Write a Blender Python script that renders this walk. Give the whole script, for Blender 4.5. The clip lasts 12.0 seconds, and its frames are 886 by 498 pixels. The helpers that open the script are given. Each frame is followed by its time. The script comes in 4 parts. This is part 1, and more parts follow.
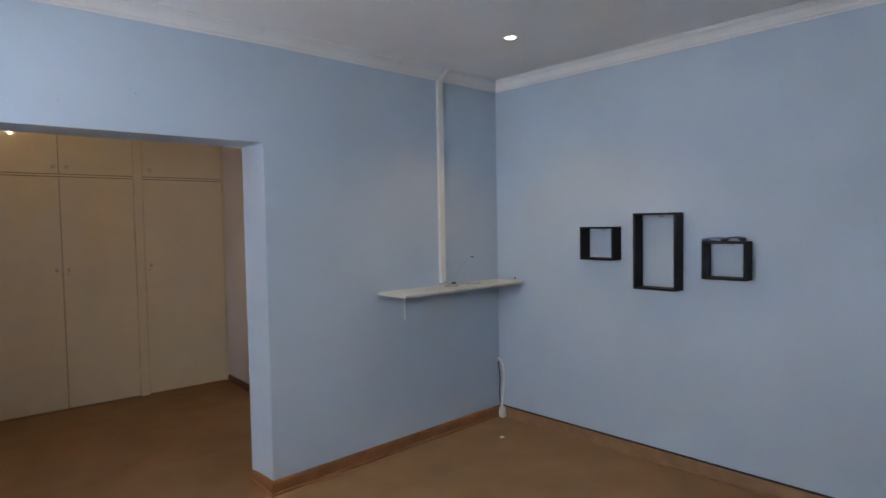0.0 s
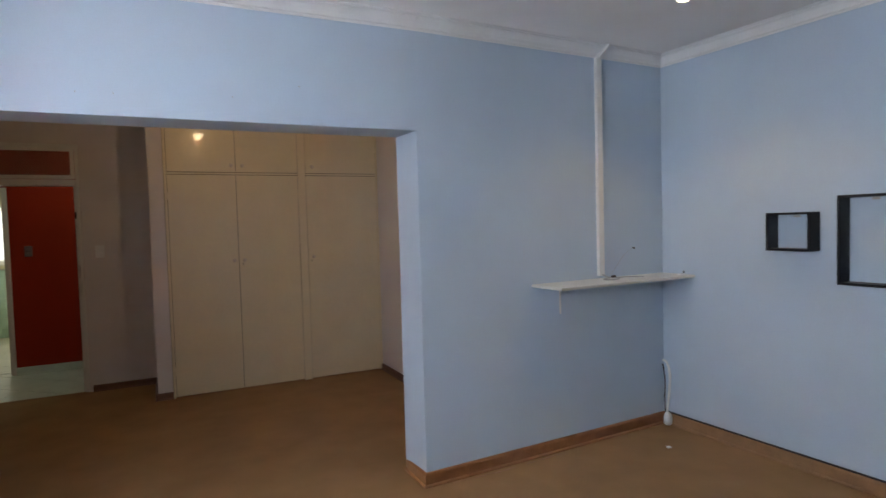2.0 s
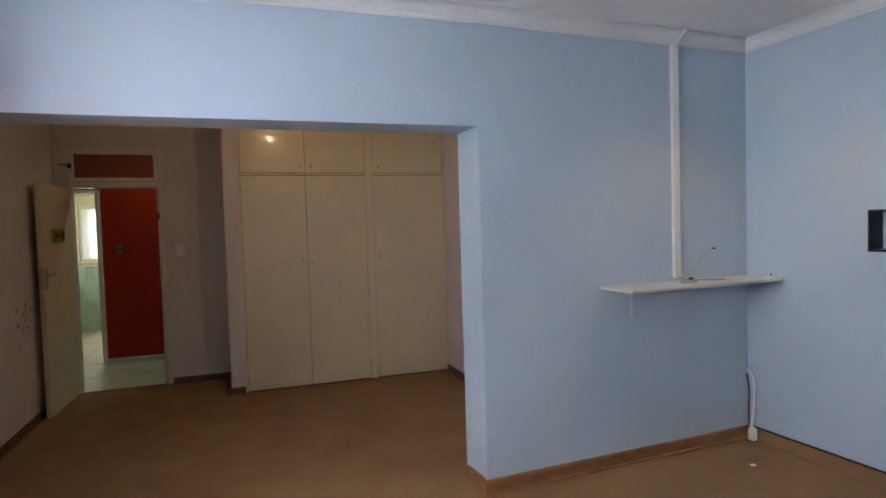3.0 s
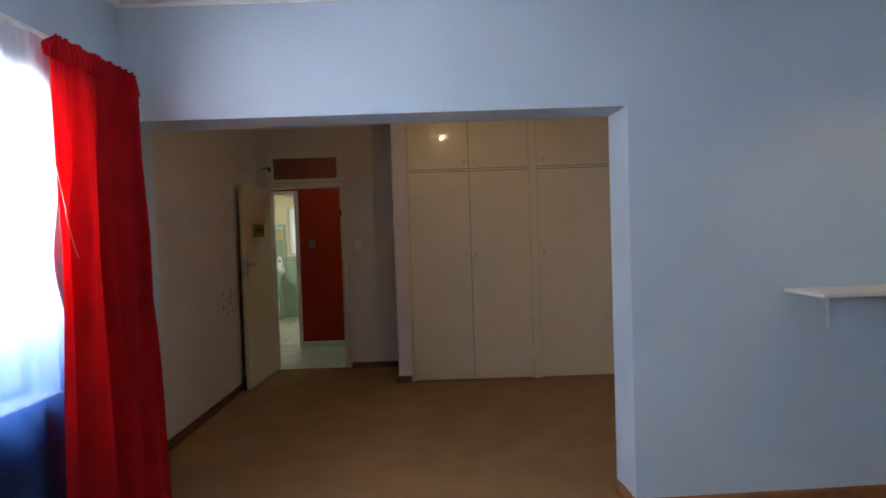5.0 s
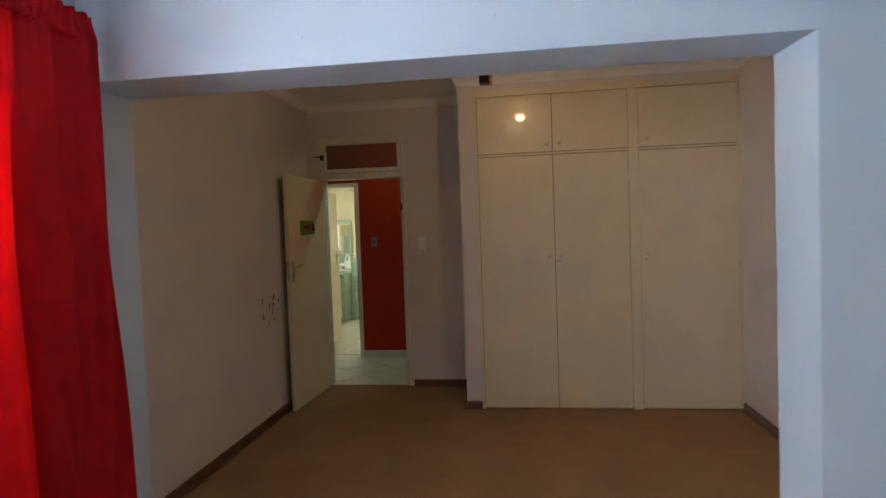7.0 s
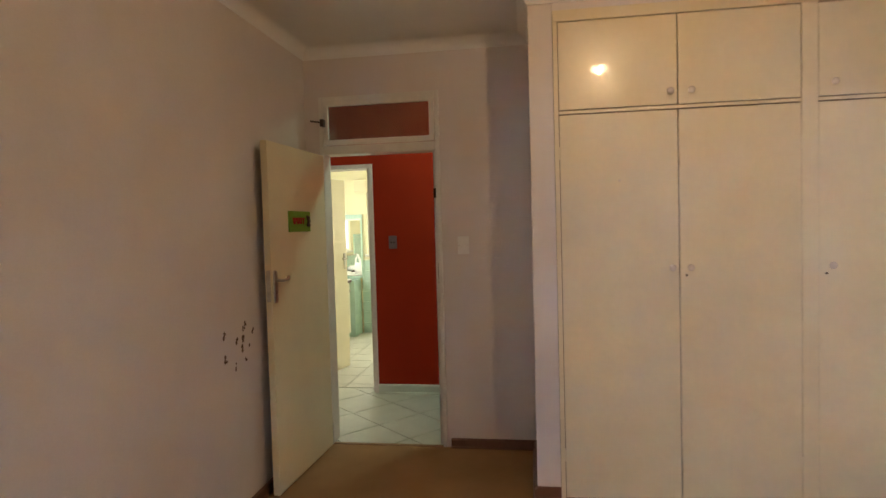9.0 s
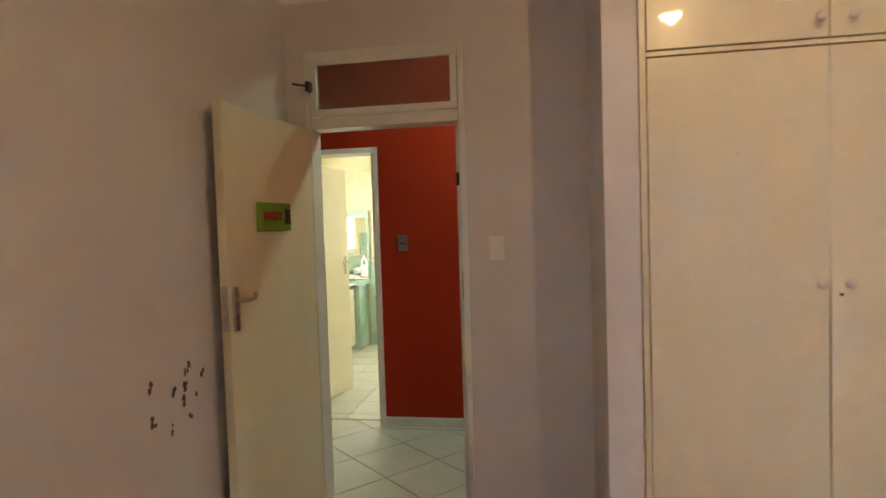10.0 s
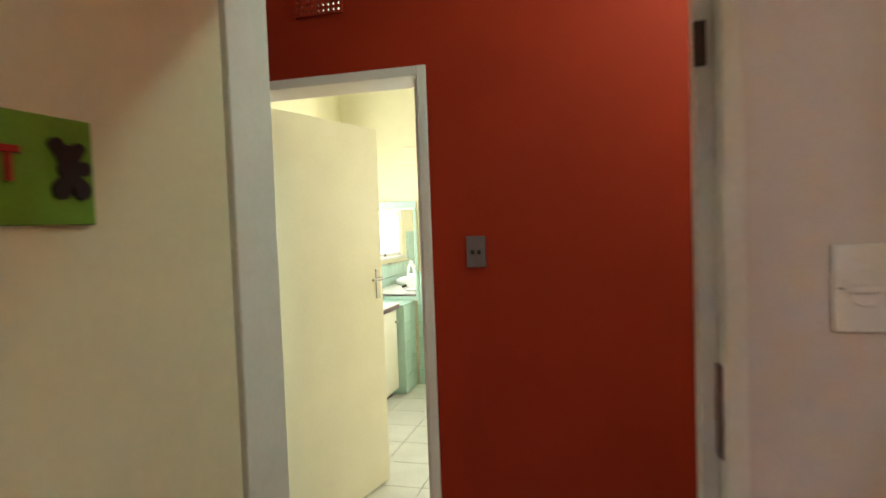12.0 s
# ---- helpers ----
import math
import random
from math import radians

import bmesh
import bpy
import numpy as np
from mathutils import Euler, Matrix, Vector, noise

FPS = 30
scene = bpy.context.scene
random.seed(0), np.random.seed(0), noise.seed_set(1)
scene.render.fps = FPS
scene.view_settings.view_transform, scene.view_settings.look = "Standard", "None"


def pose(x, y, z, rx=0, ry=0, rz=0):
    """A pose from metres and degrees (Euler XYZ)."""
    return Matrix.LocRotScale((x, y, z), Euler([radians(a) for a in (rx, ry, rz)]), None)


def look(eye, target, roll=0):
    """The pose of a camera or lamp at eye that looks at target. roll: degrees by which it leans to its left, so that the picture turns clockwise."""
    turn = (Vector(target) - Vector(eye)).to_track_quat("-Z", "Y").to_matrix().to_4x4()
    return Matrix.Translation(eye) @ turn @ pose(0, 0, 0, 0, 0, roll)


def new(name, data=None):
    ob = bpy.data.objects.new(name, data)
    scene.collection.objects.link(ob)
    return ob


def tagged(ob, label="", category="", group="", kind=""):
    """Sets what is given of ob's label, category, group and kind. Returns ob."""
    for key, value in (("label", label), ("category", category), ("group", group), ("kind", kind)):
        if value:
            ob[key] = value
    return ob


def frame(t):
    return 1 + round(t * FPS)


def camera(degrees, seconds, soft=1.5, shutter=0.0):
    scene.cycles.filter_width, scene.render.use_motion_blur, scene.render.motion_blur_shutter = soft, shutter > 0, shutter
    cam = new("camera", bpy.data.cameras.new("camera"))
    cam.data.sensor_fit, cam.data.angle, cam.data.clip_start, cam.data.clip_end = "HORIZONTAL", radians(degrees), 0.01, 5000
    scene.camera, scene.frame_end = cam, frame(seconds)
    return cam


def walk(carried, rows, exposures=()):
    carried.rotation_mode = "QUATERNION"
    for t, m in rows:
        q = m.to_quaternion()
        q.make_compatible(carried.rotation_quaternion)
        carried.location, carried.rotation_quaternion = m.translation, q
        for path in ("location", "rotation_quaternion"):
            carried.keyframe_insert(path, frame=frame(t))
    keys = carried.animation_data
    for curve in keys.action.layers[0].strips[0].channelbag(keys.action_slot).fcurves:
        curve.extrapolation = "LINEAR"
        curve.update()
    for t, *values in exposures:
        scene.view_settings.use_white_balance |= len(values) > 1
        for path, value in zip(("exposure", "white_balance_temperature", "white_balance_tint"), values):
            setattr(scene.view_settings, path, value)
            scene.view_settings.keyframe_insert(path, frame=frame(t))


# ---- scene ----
cam = camera(74.3, 12.0, 1.5, 0.4)
PATH = [
    (0, (0.082, -0.028, 1.63), (1.37, 1.5, 1.542), -1.0),
    (0.5, (0.091, 0.01, 1.618), (1.284, 1.613, 1.532), -1.1),
    (1, (0.093, 0.034, 1.614), (1.18, 1.71, 1.528), -1.2),
    (1.5, (0.094, 0.091, 1.588), (1.082, 1.828, 1.504), -1.4),
    (2, (0.128, 0.157, 1.579), (1.006, 1.952, 1.491), -1.6),
    (2.5, (0.163, 0.213, 1.565), (0.926, 2.06, 1.484), -1.6),
    (3, (0.233, 0.227, 1.57), (0.881, 2.118, 1.489), -1.7),
    (5, (0.549, 0.309, 1.521), (0.554, 2.308, 1.457), -1.9),
    (5.5, (0.627, 0.456, 1.514), (0.491, 2.451, 1.452), -2.0),
    (6, (0.659, 0.654, 1.521), (0.454, 2.643, 1.455), -2.1),
    (6.5, (0.674, 0.942, 1.524), (0.43, 2.926, 1.456), -2.0),
    (7, (0.57, 1.295, 1.538), (0.305, 3.276, 1.465), -2.0),
    (9, (0.077, 2.938, 1.526), (-0.224, 4.914, 1.448), -1.6),
    (9.5, (-0.026, 3.421, 1.524), (-0.339, 5.394, 1.44), -1.9),
    (10, (-0.151, 3.916, 1.522), (-0.488, 5.886, 1.438), -1.8),
    (10.5, (-0.282, 4.431, 1.517), (-0.651, 6.395, 1.433), -1.9),
    (11, (-0.42, 4.961, 1.512), (-0.839, 6.915, 1.427), -1.7),
    (11.5, (-0.579, 5.478, 1.499), (-1.05, 7.42, 1.415), -1.9),
    (12, (-0.731, 5.967, 1.5), (-1.242, 7.899, 1.416), -2.1),
]
EXPOSURES = [(0.0, -0.12, 6800, 10), (1.5, -0.05, 6800, 10), (3.0, 0.12, 6850, 10), (5.0, -0.08, 6600, 10), (5.5, -0.24, 6600, 10), (6.0, -0.22, 6700, 10), (6.5, 0.02, 6900, 10), (7.0, 0.35, 6950, 10),
             (9.0, 1.36, 7000, 10), (10.0, 1.50, 6900, 10), (11.0, 1.78, 6650, 10), (11.5, 1.78, 6550, 10), (12.0, 1.66, 6450, 10)]
walk(cam, [(t, look(eye, target, roll)) for t, eye, target, roll in PATH], EXPOSURES)

# ---- world, sun and large lights ----
world = bpy.data.worlds.new("sky")
scene.world = world
world.use_nodes = True
wn = world.node_tree
sky = wn.nodes.new("ShaderNodeTexSky")
sky.sky_type, sky.sun_disc = "NISHITA", False
sky.sun_elevation, sky.sun_rotation = radians(48), radians(120)
wn.links.new(sky.outputs[0], wn.nodes["Background"].inputs[0])
wn.nodes["Background"].inputs[1].default_value = 0.12

sun = new("sun", bpy.data.lights.new("sun", "SUN"))
sun.data.energy, sun.data.angle, sun.data.color = 3.0, radians(0.5), (1.0, 0.95, 0.88)
sun.matrix_world = look((8.66, -5, 11.1), (0, 0, 0))


def area(name, eye, target, sx, sy, watts, colour):
    lamp = new(name, bpy.data.lights.new(name, "AREA"))
    lamp.data.shape, lamp.data.size, lamp.data.size_y = "RECTANGLE", sx, sy
    lamp.data.energy, lamp.data.color = watts, colour
    lamp.matrix_world = look(eye, target)
    return lamp


def spot(name, eye, target, watts, colour, cone=120, size=0.03):
    lamp = new(name, bpy.data.lights.new(name, "SPOT"))
    lamp.data.energy, lamp.data.color = watts, colour
    lamp.data.spot_size, lamp.data.spot_blend, lamp.data.shadow_soft_size = radians(cone), 0.6, size
    lamp.matrix_world = look(eye, target)
    return lamp


DAY = (0.64, 0.70, 0.79)
WARM = (1.0, 0.72, 0.42)
area("window_daylight", (-1.27, 1.71, 1.80), (0, 1.71, 1.36), 1.95, 0.60, 140, DAY)
area("bathroom_daylight", (-1.40, 11.35, 1.6), (-1.40, 9, 1.5), 1.42, 0.8, 9.0, (1.0, 0.98, 0.90))
area("bathroom_side_daylight", (-3.24, 10.05, 1.6), (-1.0, 9.7, 1.4), 1.0, 0.8, 7.5, (1.0, 0.98, 0.90))
spot("spot_light_front", (2.80, 2.51, 2.75), (2.80, 2.51, 0), 14, WARM)
bulb_light = new("ceiling_bulb_light", bpy.data.lights.new("ceiling_bulb_light", "POINT"))
bulb_light.data.energy, bulb_light.data.color, bulb_light.data.shadow_soft_size = 6.0, (1.0, 0.66, 0.34), 0.016
bulb_light.location = (0.60, 4.86, 2.640)
hall_light = new("hall_bulb_light", bpy.data.lights.new("hall_bulb_light", "POINT"))
hall_light.data.energy, hall_light.data.color, hall_light.data.shadow_soft_size = 7.5, (0.68, 1.0, 0.82), 0.06
hall_light.location = (-0.16, 7.56, 2.65)


# ---- materials ----
def material(name, colour, rough=0.6, metal=0.0, spread=0.06, scale=6.0, fine=120.0, bump=0.15, deep=0.002, spec=0.5, tint=None, coat=0.0):
    """Colour with soft blotches and fine grain, and relief from both."""
    m = bpy.data.materials.new(name)
    m.use_nodes = True
    n, l = m.node_tree.nodes, m.node_tree.links
    b = n["Principled BSDF"]
    b.inputs["Roughness"].default_value, b.inputs["Metallic"].default_value = rough, metal
    b.inputs["Specular IOR Level"].default_value = spec
    b.inputs["Coat Weight"].default_value = coat
    co = n.new("ShaderNodeTexCoord")
    big, small = n.new("ShaderNodeTexNoise"), n.new("ShaderNodeTexNoise")
    big.inputs["Scale"].default_value, big.inputs["Detail"].default_value = scale, 5
    small.inputs["Scale"].default_value, small.inputs["Detail"].default_value = fine, 3
    mix = n.new("ShaderNodeMix")
    mix.data_type = "FLOAT"
    mix.inputs[0].default_value = 0.35
    ramp = n.new("ShaderNodeValToRGB")
    dark = tint or tuple(c * (1 - 2.2 * spread) for c in colour)
    ramp.color_ramp.elements[0].position, ramp.color_ramp.elements[1].position = 0.3, 0.68
    ramp.color_ramp.elements[0].color = (*dark, 1)
    ramp.color_ramp.elements[1].color = (*(min(1, c * (1 + spread)) for c in colour), 1)
    bp = n.new("ShaderNodeBump")
    bp.inputs["Strength"].default_value, bp.inputs["Distance"].default_value = bump, deep
    for t in (big, small):
        l.new(co.outputs["Object"], t.inputs["Vector"])
    l.new(big.outputs[0], mix.inputs[2])
    l.new(small.outputs[0], mix.inputs[3])
    l.new(mix.outputs[0], ramp.inputs[0])
    l.new(ramp.outputs[0], b.inputs["Base Color"])
    l.new(mix.outputs[0], bp.inputs["Height"])
    l.new(bp.outputs[0], b.inputs["Normal"])
    return m


def glowing(name, colour, strength):
    m = bpy.data.materials.new(name)
    m.use_nodes = True
    b = m.node_tree.nodes["Principled BSDF"]
    b.inputs["Base Color"].default_value = (*colour, 1)
    b.inputs["Emission Color"].default_value = (*colour, 1)
    b.inputs["Emission Strength"].default_value = strength
    return m


def clear(name, colour=(1, 1, 1), rough=0.02):
    m = bpy.data.materials.new(name)
    m.use_nodes = True
    b = m.node_tree.nodes["Principled BSDF"]
    b.inputs["Base Color"].default_value = (*colour, 1)
    b.inputs["Roughness"].default_value, b.inputs["IOR"].default_value = rough, 1.45
    b.inputs["Transmission Weight"].default_value = 1.0
    return m


BLUE = material("blue wall paint", (0.535, 0.638, 0.742), 0.55, spread=0.045, scale=1.4, fine=160, bump=0.25, deep=0.0015)
CREAM = material("cream wall paint", (0.740, 0.676, 0.639), 0.55, spread=0.04, scale=2.0, fine=150, bump=0.25, deep=0.0015)
RED = material("red wall paint", (0.34, 0.024, 0.007), 0.65, spec=0.12, spread=0.05, scale=2.0, fine=140, bump=0.25, deep=0.0015)
CEILING = material("ceiling paint", (0.86, 0.85, 0.83), 0.8, spread=0.03, scale=2.0, fine=120, bump=0.2)
CORNICE = material("white cornice paint", (0.82, 0.82, 0.81), 0.5, spread=0.03, scale=5)
FLOOR = material("tan floor covering", (0.335, 0.190, 0.085), 0.85, spec=0.2, spread=0.10, scale=3.0, fine=260, bump=0.3, deep=0.0015)
SKIRTING = material("varnished wood skirting", (0.31, 0.125, 0.045), 0.38, spread=0.16, scale=9, fine=200, bump=0.2, deep=0.001)
# back room skirtings take a darker brown than the front room's
SKIRTING_DARK = material("dark brown wood skirting", (0.17, 0.075, 0.04), 0.4, spread=0.16, scale=9, fine=200, bump=0.2, deep=0.001)
SKIRTING_PALE = material("worn pale wood skirting", (0.33, 0.175, 0.08), 0.45, spread=0.14, scale=9, fine=200, bump=0.2, deep=0.001)
GLOSS = material("cream gloss cupboard paint", (0.78, 0.67, 0.46), 0.28, coat=0.7, spread=0.025, scale=4, fine=30, bump=0.03, deep=0.0005)
DOORPAINT = material("cream gloss door paint", (0.78, 0.70, 0.49), 0.28, spread=0.03, scale=4, fine=60, bump=0.06, deep=0.001)
DOORPALE = material("pale cream door paint", (0.82, 0.77, 0.62), 0.35, spread=0.03, scale=4, fine=60, bump=0.06, deep=0.001)
FRAMEPAINT = material("white gloss frame paint", (0.79, 0.77, 0.72), 0.3, spread=0.04, scale=6, fine=80, bump=0.08, deep=0.001)
FRAMEPINK = material("pinkish white frame paint", (0.78, 0.66, 0.61), 0.35, spread=0.04, scale=6, fine=80, bump=0.08, deep=0.001)
TILE = material("pale grey floor tile", (0.62, 0.62, 0.55), 0.42, spread=0.06, scale=5, fine=60, bump=0.04, deep=0.001)
GROUT = material("grey tile grout", (0.27, 0.25, 0.21), 0.8, spread=0.12, scale=20)
GREENTILE = material("pale green wall tile", (0.46, 0.65, 0.57), 0.2, spread=0.05, scale=6, fine=50, bump=0.05, deep=0.001)
YELLOWWALL = material("pale yellow bathroom paint", (0.82, 0.77, 0.53), 0.5, spread=0.04, scale=3)
BLACK = material("black lacquered wood", (0.012, 0.012, 0.016), 0.5, spec=0.3, spread=0.2, scale=12)
WHITEPLASTIC = material("white plastic", (0.86, 0.85, 0.82), 0.4, spread=0.03, scale=15)
MELAMINE = material("white melamine board", (0.78, 0.76, 0.70), 0.35, spread=0.04, scale=8)
STEEL = material("worn brushed steel", (0.55, 0.52, 0.48), 0.32, 1.0, spread=0.12, scale=20)
BRASS = material("polished brass", (0.72, 0.50, 0.16), 0.25, 1.0, spread=0.1, scale=20)
DARKMETAL = material("dark bronze metal", (0.05, 0.03, 0.02), 0.45, 0.6, spread=0.15, scale=25)
REDCLOTH = material("red curtain cloth", (0.70, 0.016, 0.025), 0.85, spread=0.08, scale=10, fine=500, bump=0.25, deep=0.001, spec=0.2)
GREENBOARD = material("painted green board", (0.17, 0.36, 0.03), 0.5, spread=0.08, scale=15)
REDLETTER = material("red painted wood letters", (0.44, 0.022, 0.016), 0.45, spread=0.08, scale=30)
BLACKFIG = material("black painted cut-out", (0.02, 0.015, 0.02), 0.5, spread=0.1, scale=30)
GREYPLATE = material("grey metal switch plate", (0.21, 0.14, 0.14), 0.4, 0.4, spread=0.08, scale=20)
KNOBMAT = material("pale plastic knob", (0.70, 0.60, 0.50), 0.2, spread=0.04, scale=20)
# brown that puts shade into the wardrobe gaps and the latch hole
GAPSHADE = material("dark gap", (0.24, 0.15, 0.085), 0.9)
CHIP = material("chipped plaster", (0.16, 0.10, 0.06), 0.9, spread=0.25, scale=60)
PAPERBLUE = material("blue printed paper", (0.16, 0.20, 0.52), 0.5, spread=0.2, scale=30)
PAPERDARK = material("dark printed paper", (0.02, 0.02, 0.05), 0.4, spread=0.2, scale=30)
CABLE = material("grey cable", (0.45, 0.44, 0.42), 0.5)
BACKDROPWALL = material("dark grey backdrop plaster", (0.26, 0.30, 0.33), 0.9, spread=0.1, scale=2)
GROUND = material("dry garden ground", (0.20, 0.18, 0.10), 0.9, spread=0.2, scale=0.5)
BULB = glowing("warm glowing lamp", (1.0, 0.80, 0.50), 22)
GLASS = clear("clear glass")
MIRROR = material("mirror glass", (0.88, 0.90, 0.89), 0.02, 1.0, spread=0.0, bump=0.0)


def sheer_material():
    m = bpy.data.materials.new("white sheer net")
    m.use_nodes = True
    n, l = m.node_tree.nodes, m.node_tree.links
    out = n["Material Output"]
    n.remove(n["Principled BSDF"])
    tl, df, tr = n.new("ShaderNodeBsdfTranslucent"), n.new("ShaderNodeBsdfDiffuse"), n.new("ShaderNodeBsdfTransparent")
    a, b = n.new("ShaderNodeMixShader"), n.new("ShaderNodeMixShader")
    wave = n.new("ShaderNodeTexNoise")
    wave.inputs["Scale"].default_value = 300
    co = n.new("ShaderNodeTexCoord")
    ma = n.new("ShaderNodeMapRange")
    ma.inputs["To Min"].default_value, ma.inputs["To Max"].default_value = 0.14, 0.30
    l.new(co.outputs["Object"], wave.inputs["Vector"])
    l.new(wave.outputs[0], ma.inputs[0])
    sep, net_ramp = n.new("ShaderNodeSeparateXYZ"), n.new("ShaderNodeValToRGB")
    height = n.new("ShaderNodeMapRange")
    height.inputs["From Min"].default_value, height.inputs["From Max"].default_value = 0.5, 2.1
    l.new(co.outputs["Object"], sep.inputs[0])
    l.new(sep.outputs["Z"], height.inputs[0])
    l.new(height.outputs[0], net_ramp.inputs[0])
    # the net's colour runs from white above to deep blue at the hem
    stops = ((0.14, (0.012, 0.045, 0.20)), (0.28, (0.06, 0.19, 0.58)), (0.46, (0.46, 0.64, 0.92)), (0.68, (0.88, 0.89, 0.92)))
    net_ramp.color_ramp.elements.new(0.3)
    net_ramp.color_ramp.elements.new(0.6)
    for e, (at, c) in zip(net_ramp.color_ramp.elements, stops):
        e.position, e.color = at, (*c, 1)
    l.new(net_ramp.outputs[0], tl.inputs["Color"])
    l.new(net_ramp.outputs[0], df.inputs["Color"])
    a.inputs[0].default_value = 0.35
    l.new(tl.outputs[0], a.inputs[1])
    l.new(df.outputs[0], a.inputs[2])
    l.new(ma.outputs[0], b.inputs[0])
    l.new(a.outputs[0], b.inputs[1])
    l.new(tr.outputs[0], b.inputs[2])
    l.new(b.outputs[0], out.inputs["Surface"])
    return m


SHEER = sheer_material()


FROSTED = material("white obscured glass", (0.85, 0.87, 0.86), 0.5, spread=0.03, scale=20)


def let_through(m, share, colour):
    """Lets some light pass through a cloth."""
    n, l = m.node_tree.nodes, m.node_tree.links
    tl, mx = n.new("ShaderNodeBsdfTranslucent"), n.new("ShaderNodeMixShader")
    tl.inputs["Color"].default_value = (*colour, 1)
    mx.inputs[0].default_value = share
    l.new(n["Principled BSDF"].outputs[0], mx.inputs[1])
    l.new(tl.outputs[0], mx.inputs[2])
    l.new(mx.outputs[0], n["Material Output"].inputs["Surface"])


DUSTY = material("dusty fanlight glass", (0.34, 0.28, 0.24), 0.06, spread=0.25, scale=14, fine=90, bump=0.0)
see = DUSTY.node_tree.nodes.new("ShaderNodeBsdfTransparent")
film = DUSTY.node_tree.nodes.new("ShaderNodeMixShader")
film.inputs[0].default_value = 0.26
see.inputs["Color"].default_value = (0.80, 0.82, 0.80, 1)
DUSTY.node_tree.links.new(see.outputs[0], film.inputs[1])
DUSTY.node_tree.links.new(DUSTY.node_tree.nodes["Principled BSDF"].outputs[0], film.inputs[2])
DUSTY.node_tree.links.new(film.outputs[0], DUSTY.node_tree.nodes["Material Output"].inputs["Surface"])
let_through(FROSTED, 0.9, (0.92, 0.94, 0.93))
let_through(REDCLOTH, 0.010, (0.75, 0.02, 0.03))


# ---- mesh helpers ----
def part(name, bm, mat, parent=None, label="", at=None, smooth=False):
    me = bpy.data.meshes.new(name)
    bmesh.ops.recalc_face_normals(bm, faces=bm.faces)
    bm.to_mesh(me)
    bm.free()
    for m in mat if isinstance(mat, (list, tuple)) else (mat,):
        me.materials.append(m)
    if smooth:
        for p in me.polygons:
            p.use_smooth = True
    ob = new(name, me)
    if at is not None:
        ob.matrix_basis = at
    if parent is not None:
        ob.parent = parent
    if label:
        tagged(ob, label)
    return ob


def thing(name, label, category, at=None, group="", kind=""):
    ob = new(name)
    ob.empty_display_size = 0.1
    if at is not None:
        ob.matrix_basis = at
    return tagged(ob, label, category, group, kind)


def add_box(bm, x0, x1, y0, y1, z0, z1, bevel=0.0, index=0):
    made = bmesh.ops.create_cube(bm, size=1.0)
    for v in made["verts"]:
        v.co = Vector(((x0 + x1) / 2 + v.co.x * (x1 - x0), (y0 + y1) / 2 + v.co.y * (y1 - y0), (z0 + z1) / 2 + v.co.z * (z1 - z0)))
    faces = {f for v in made["verts"] for f in v.link_faces}
    for f in faces:
        f.material_index = index
    if bevel:
        bmesh.ops.bevel(bm, geom=list({e for f in faces for e in f.edges}), offset=bevel, segments=2, affect="EDGES", profile=0.5)
    return bm


def box(x0, x1, y0, y1, z0, z1, bevel=0.0):
    return add_box(bmesh.new(), x0, x1, y0, y1, z0, z1, bevel)


def rod(bm, a, b, r0, r1=None, seg=14):
    a, b = Vector(a), Vector(b)
    m = Matrix.Translation((a + b) / 2) @ (b - a).to_track_quat("Z", "Y").to_matrix().to_4x4()
    bmesh.ops.create_cone(bm, cap_ends=True, segments=seg, radius1=r0, radius2=r0 if r1 is None else r1, depth=(b - a).length, matrix=m)
    return bm


def lathe(profile, seg=24):
    """A turned shape round z from (radius, height) pairs."""
    bm = bmesh.new()
    rings = [[bm.verts.new((r * math.cos(2 * math.pi * i / seg), r * math.sin(2 * math.pi * i / seg), z)) for i in range(seg)] for r, z in profile]
    for a, b in zip(rings, rings[1:]):
        for i in range(seg):
            bm.faces.new((a[i], a[(i + 1) % seg], b[(i + 1) % seg], b[i]))
    bm.faces.new(rings[0])
    bm.faces.new(rings[-1])
    return bm


def tube(points, r, name, mat, parent=None, label=""):
    cu = bpy.data.curves.new(name, "CURVE")
    cu.dimensions, cu.bevel_depth, cu.bevel_resolution = "3D", r, 3
    sp = cu.splines.new("NURBS")
    sp.points.add(len(points) - 1)
    for p, c in zip(sp.points, points):
        p.co = (*c, 1)
    sp.use_endpoint_u, sp.order_u = True, 3
    cu.use_fill_caps = True
    cu.materials.append(mat)
    tmp = new(name, cu)
    me = bpy.data.meshes.new_from_object(tmp)
    bpy.data.objects.remove(tmp)
    ob = new(name, me)
    if parent is not None:
        ob.parent = parent
    if label:
        tagged(ob, label)
    return ob


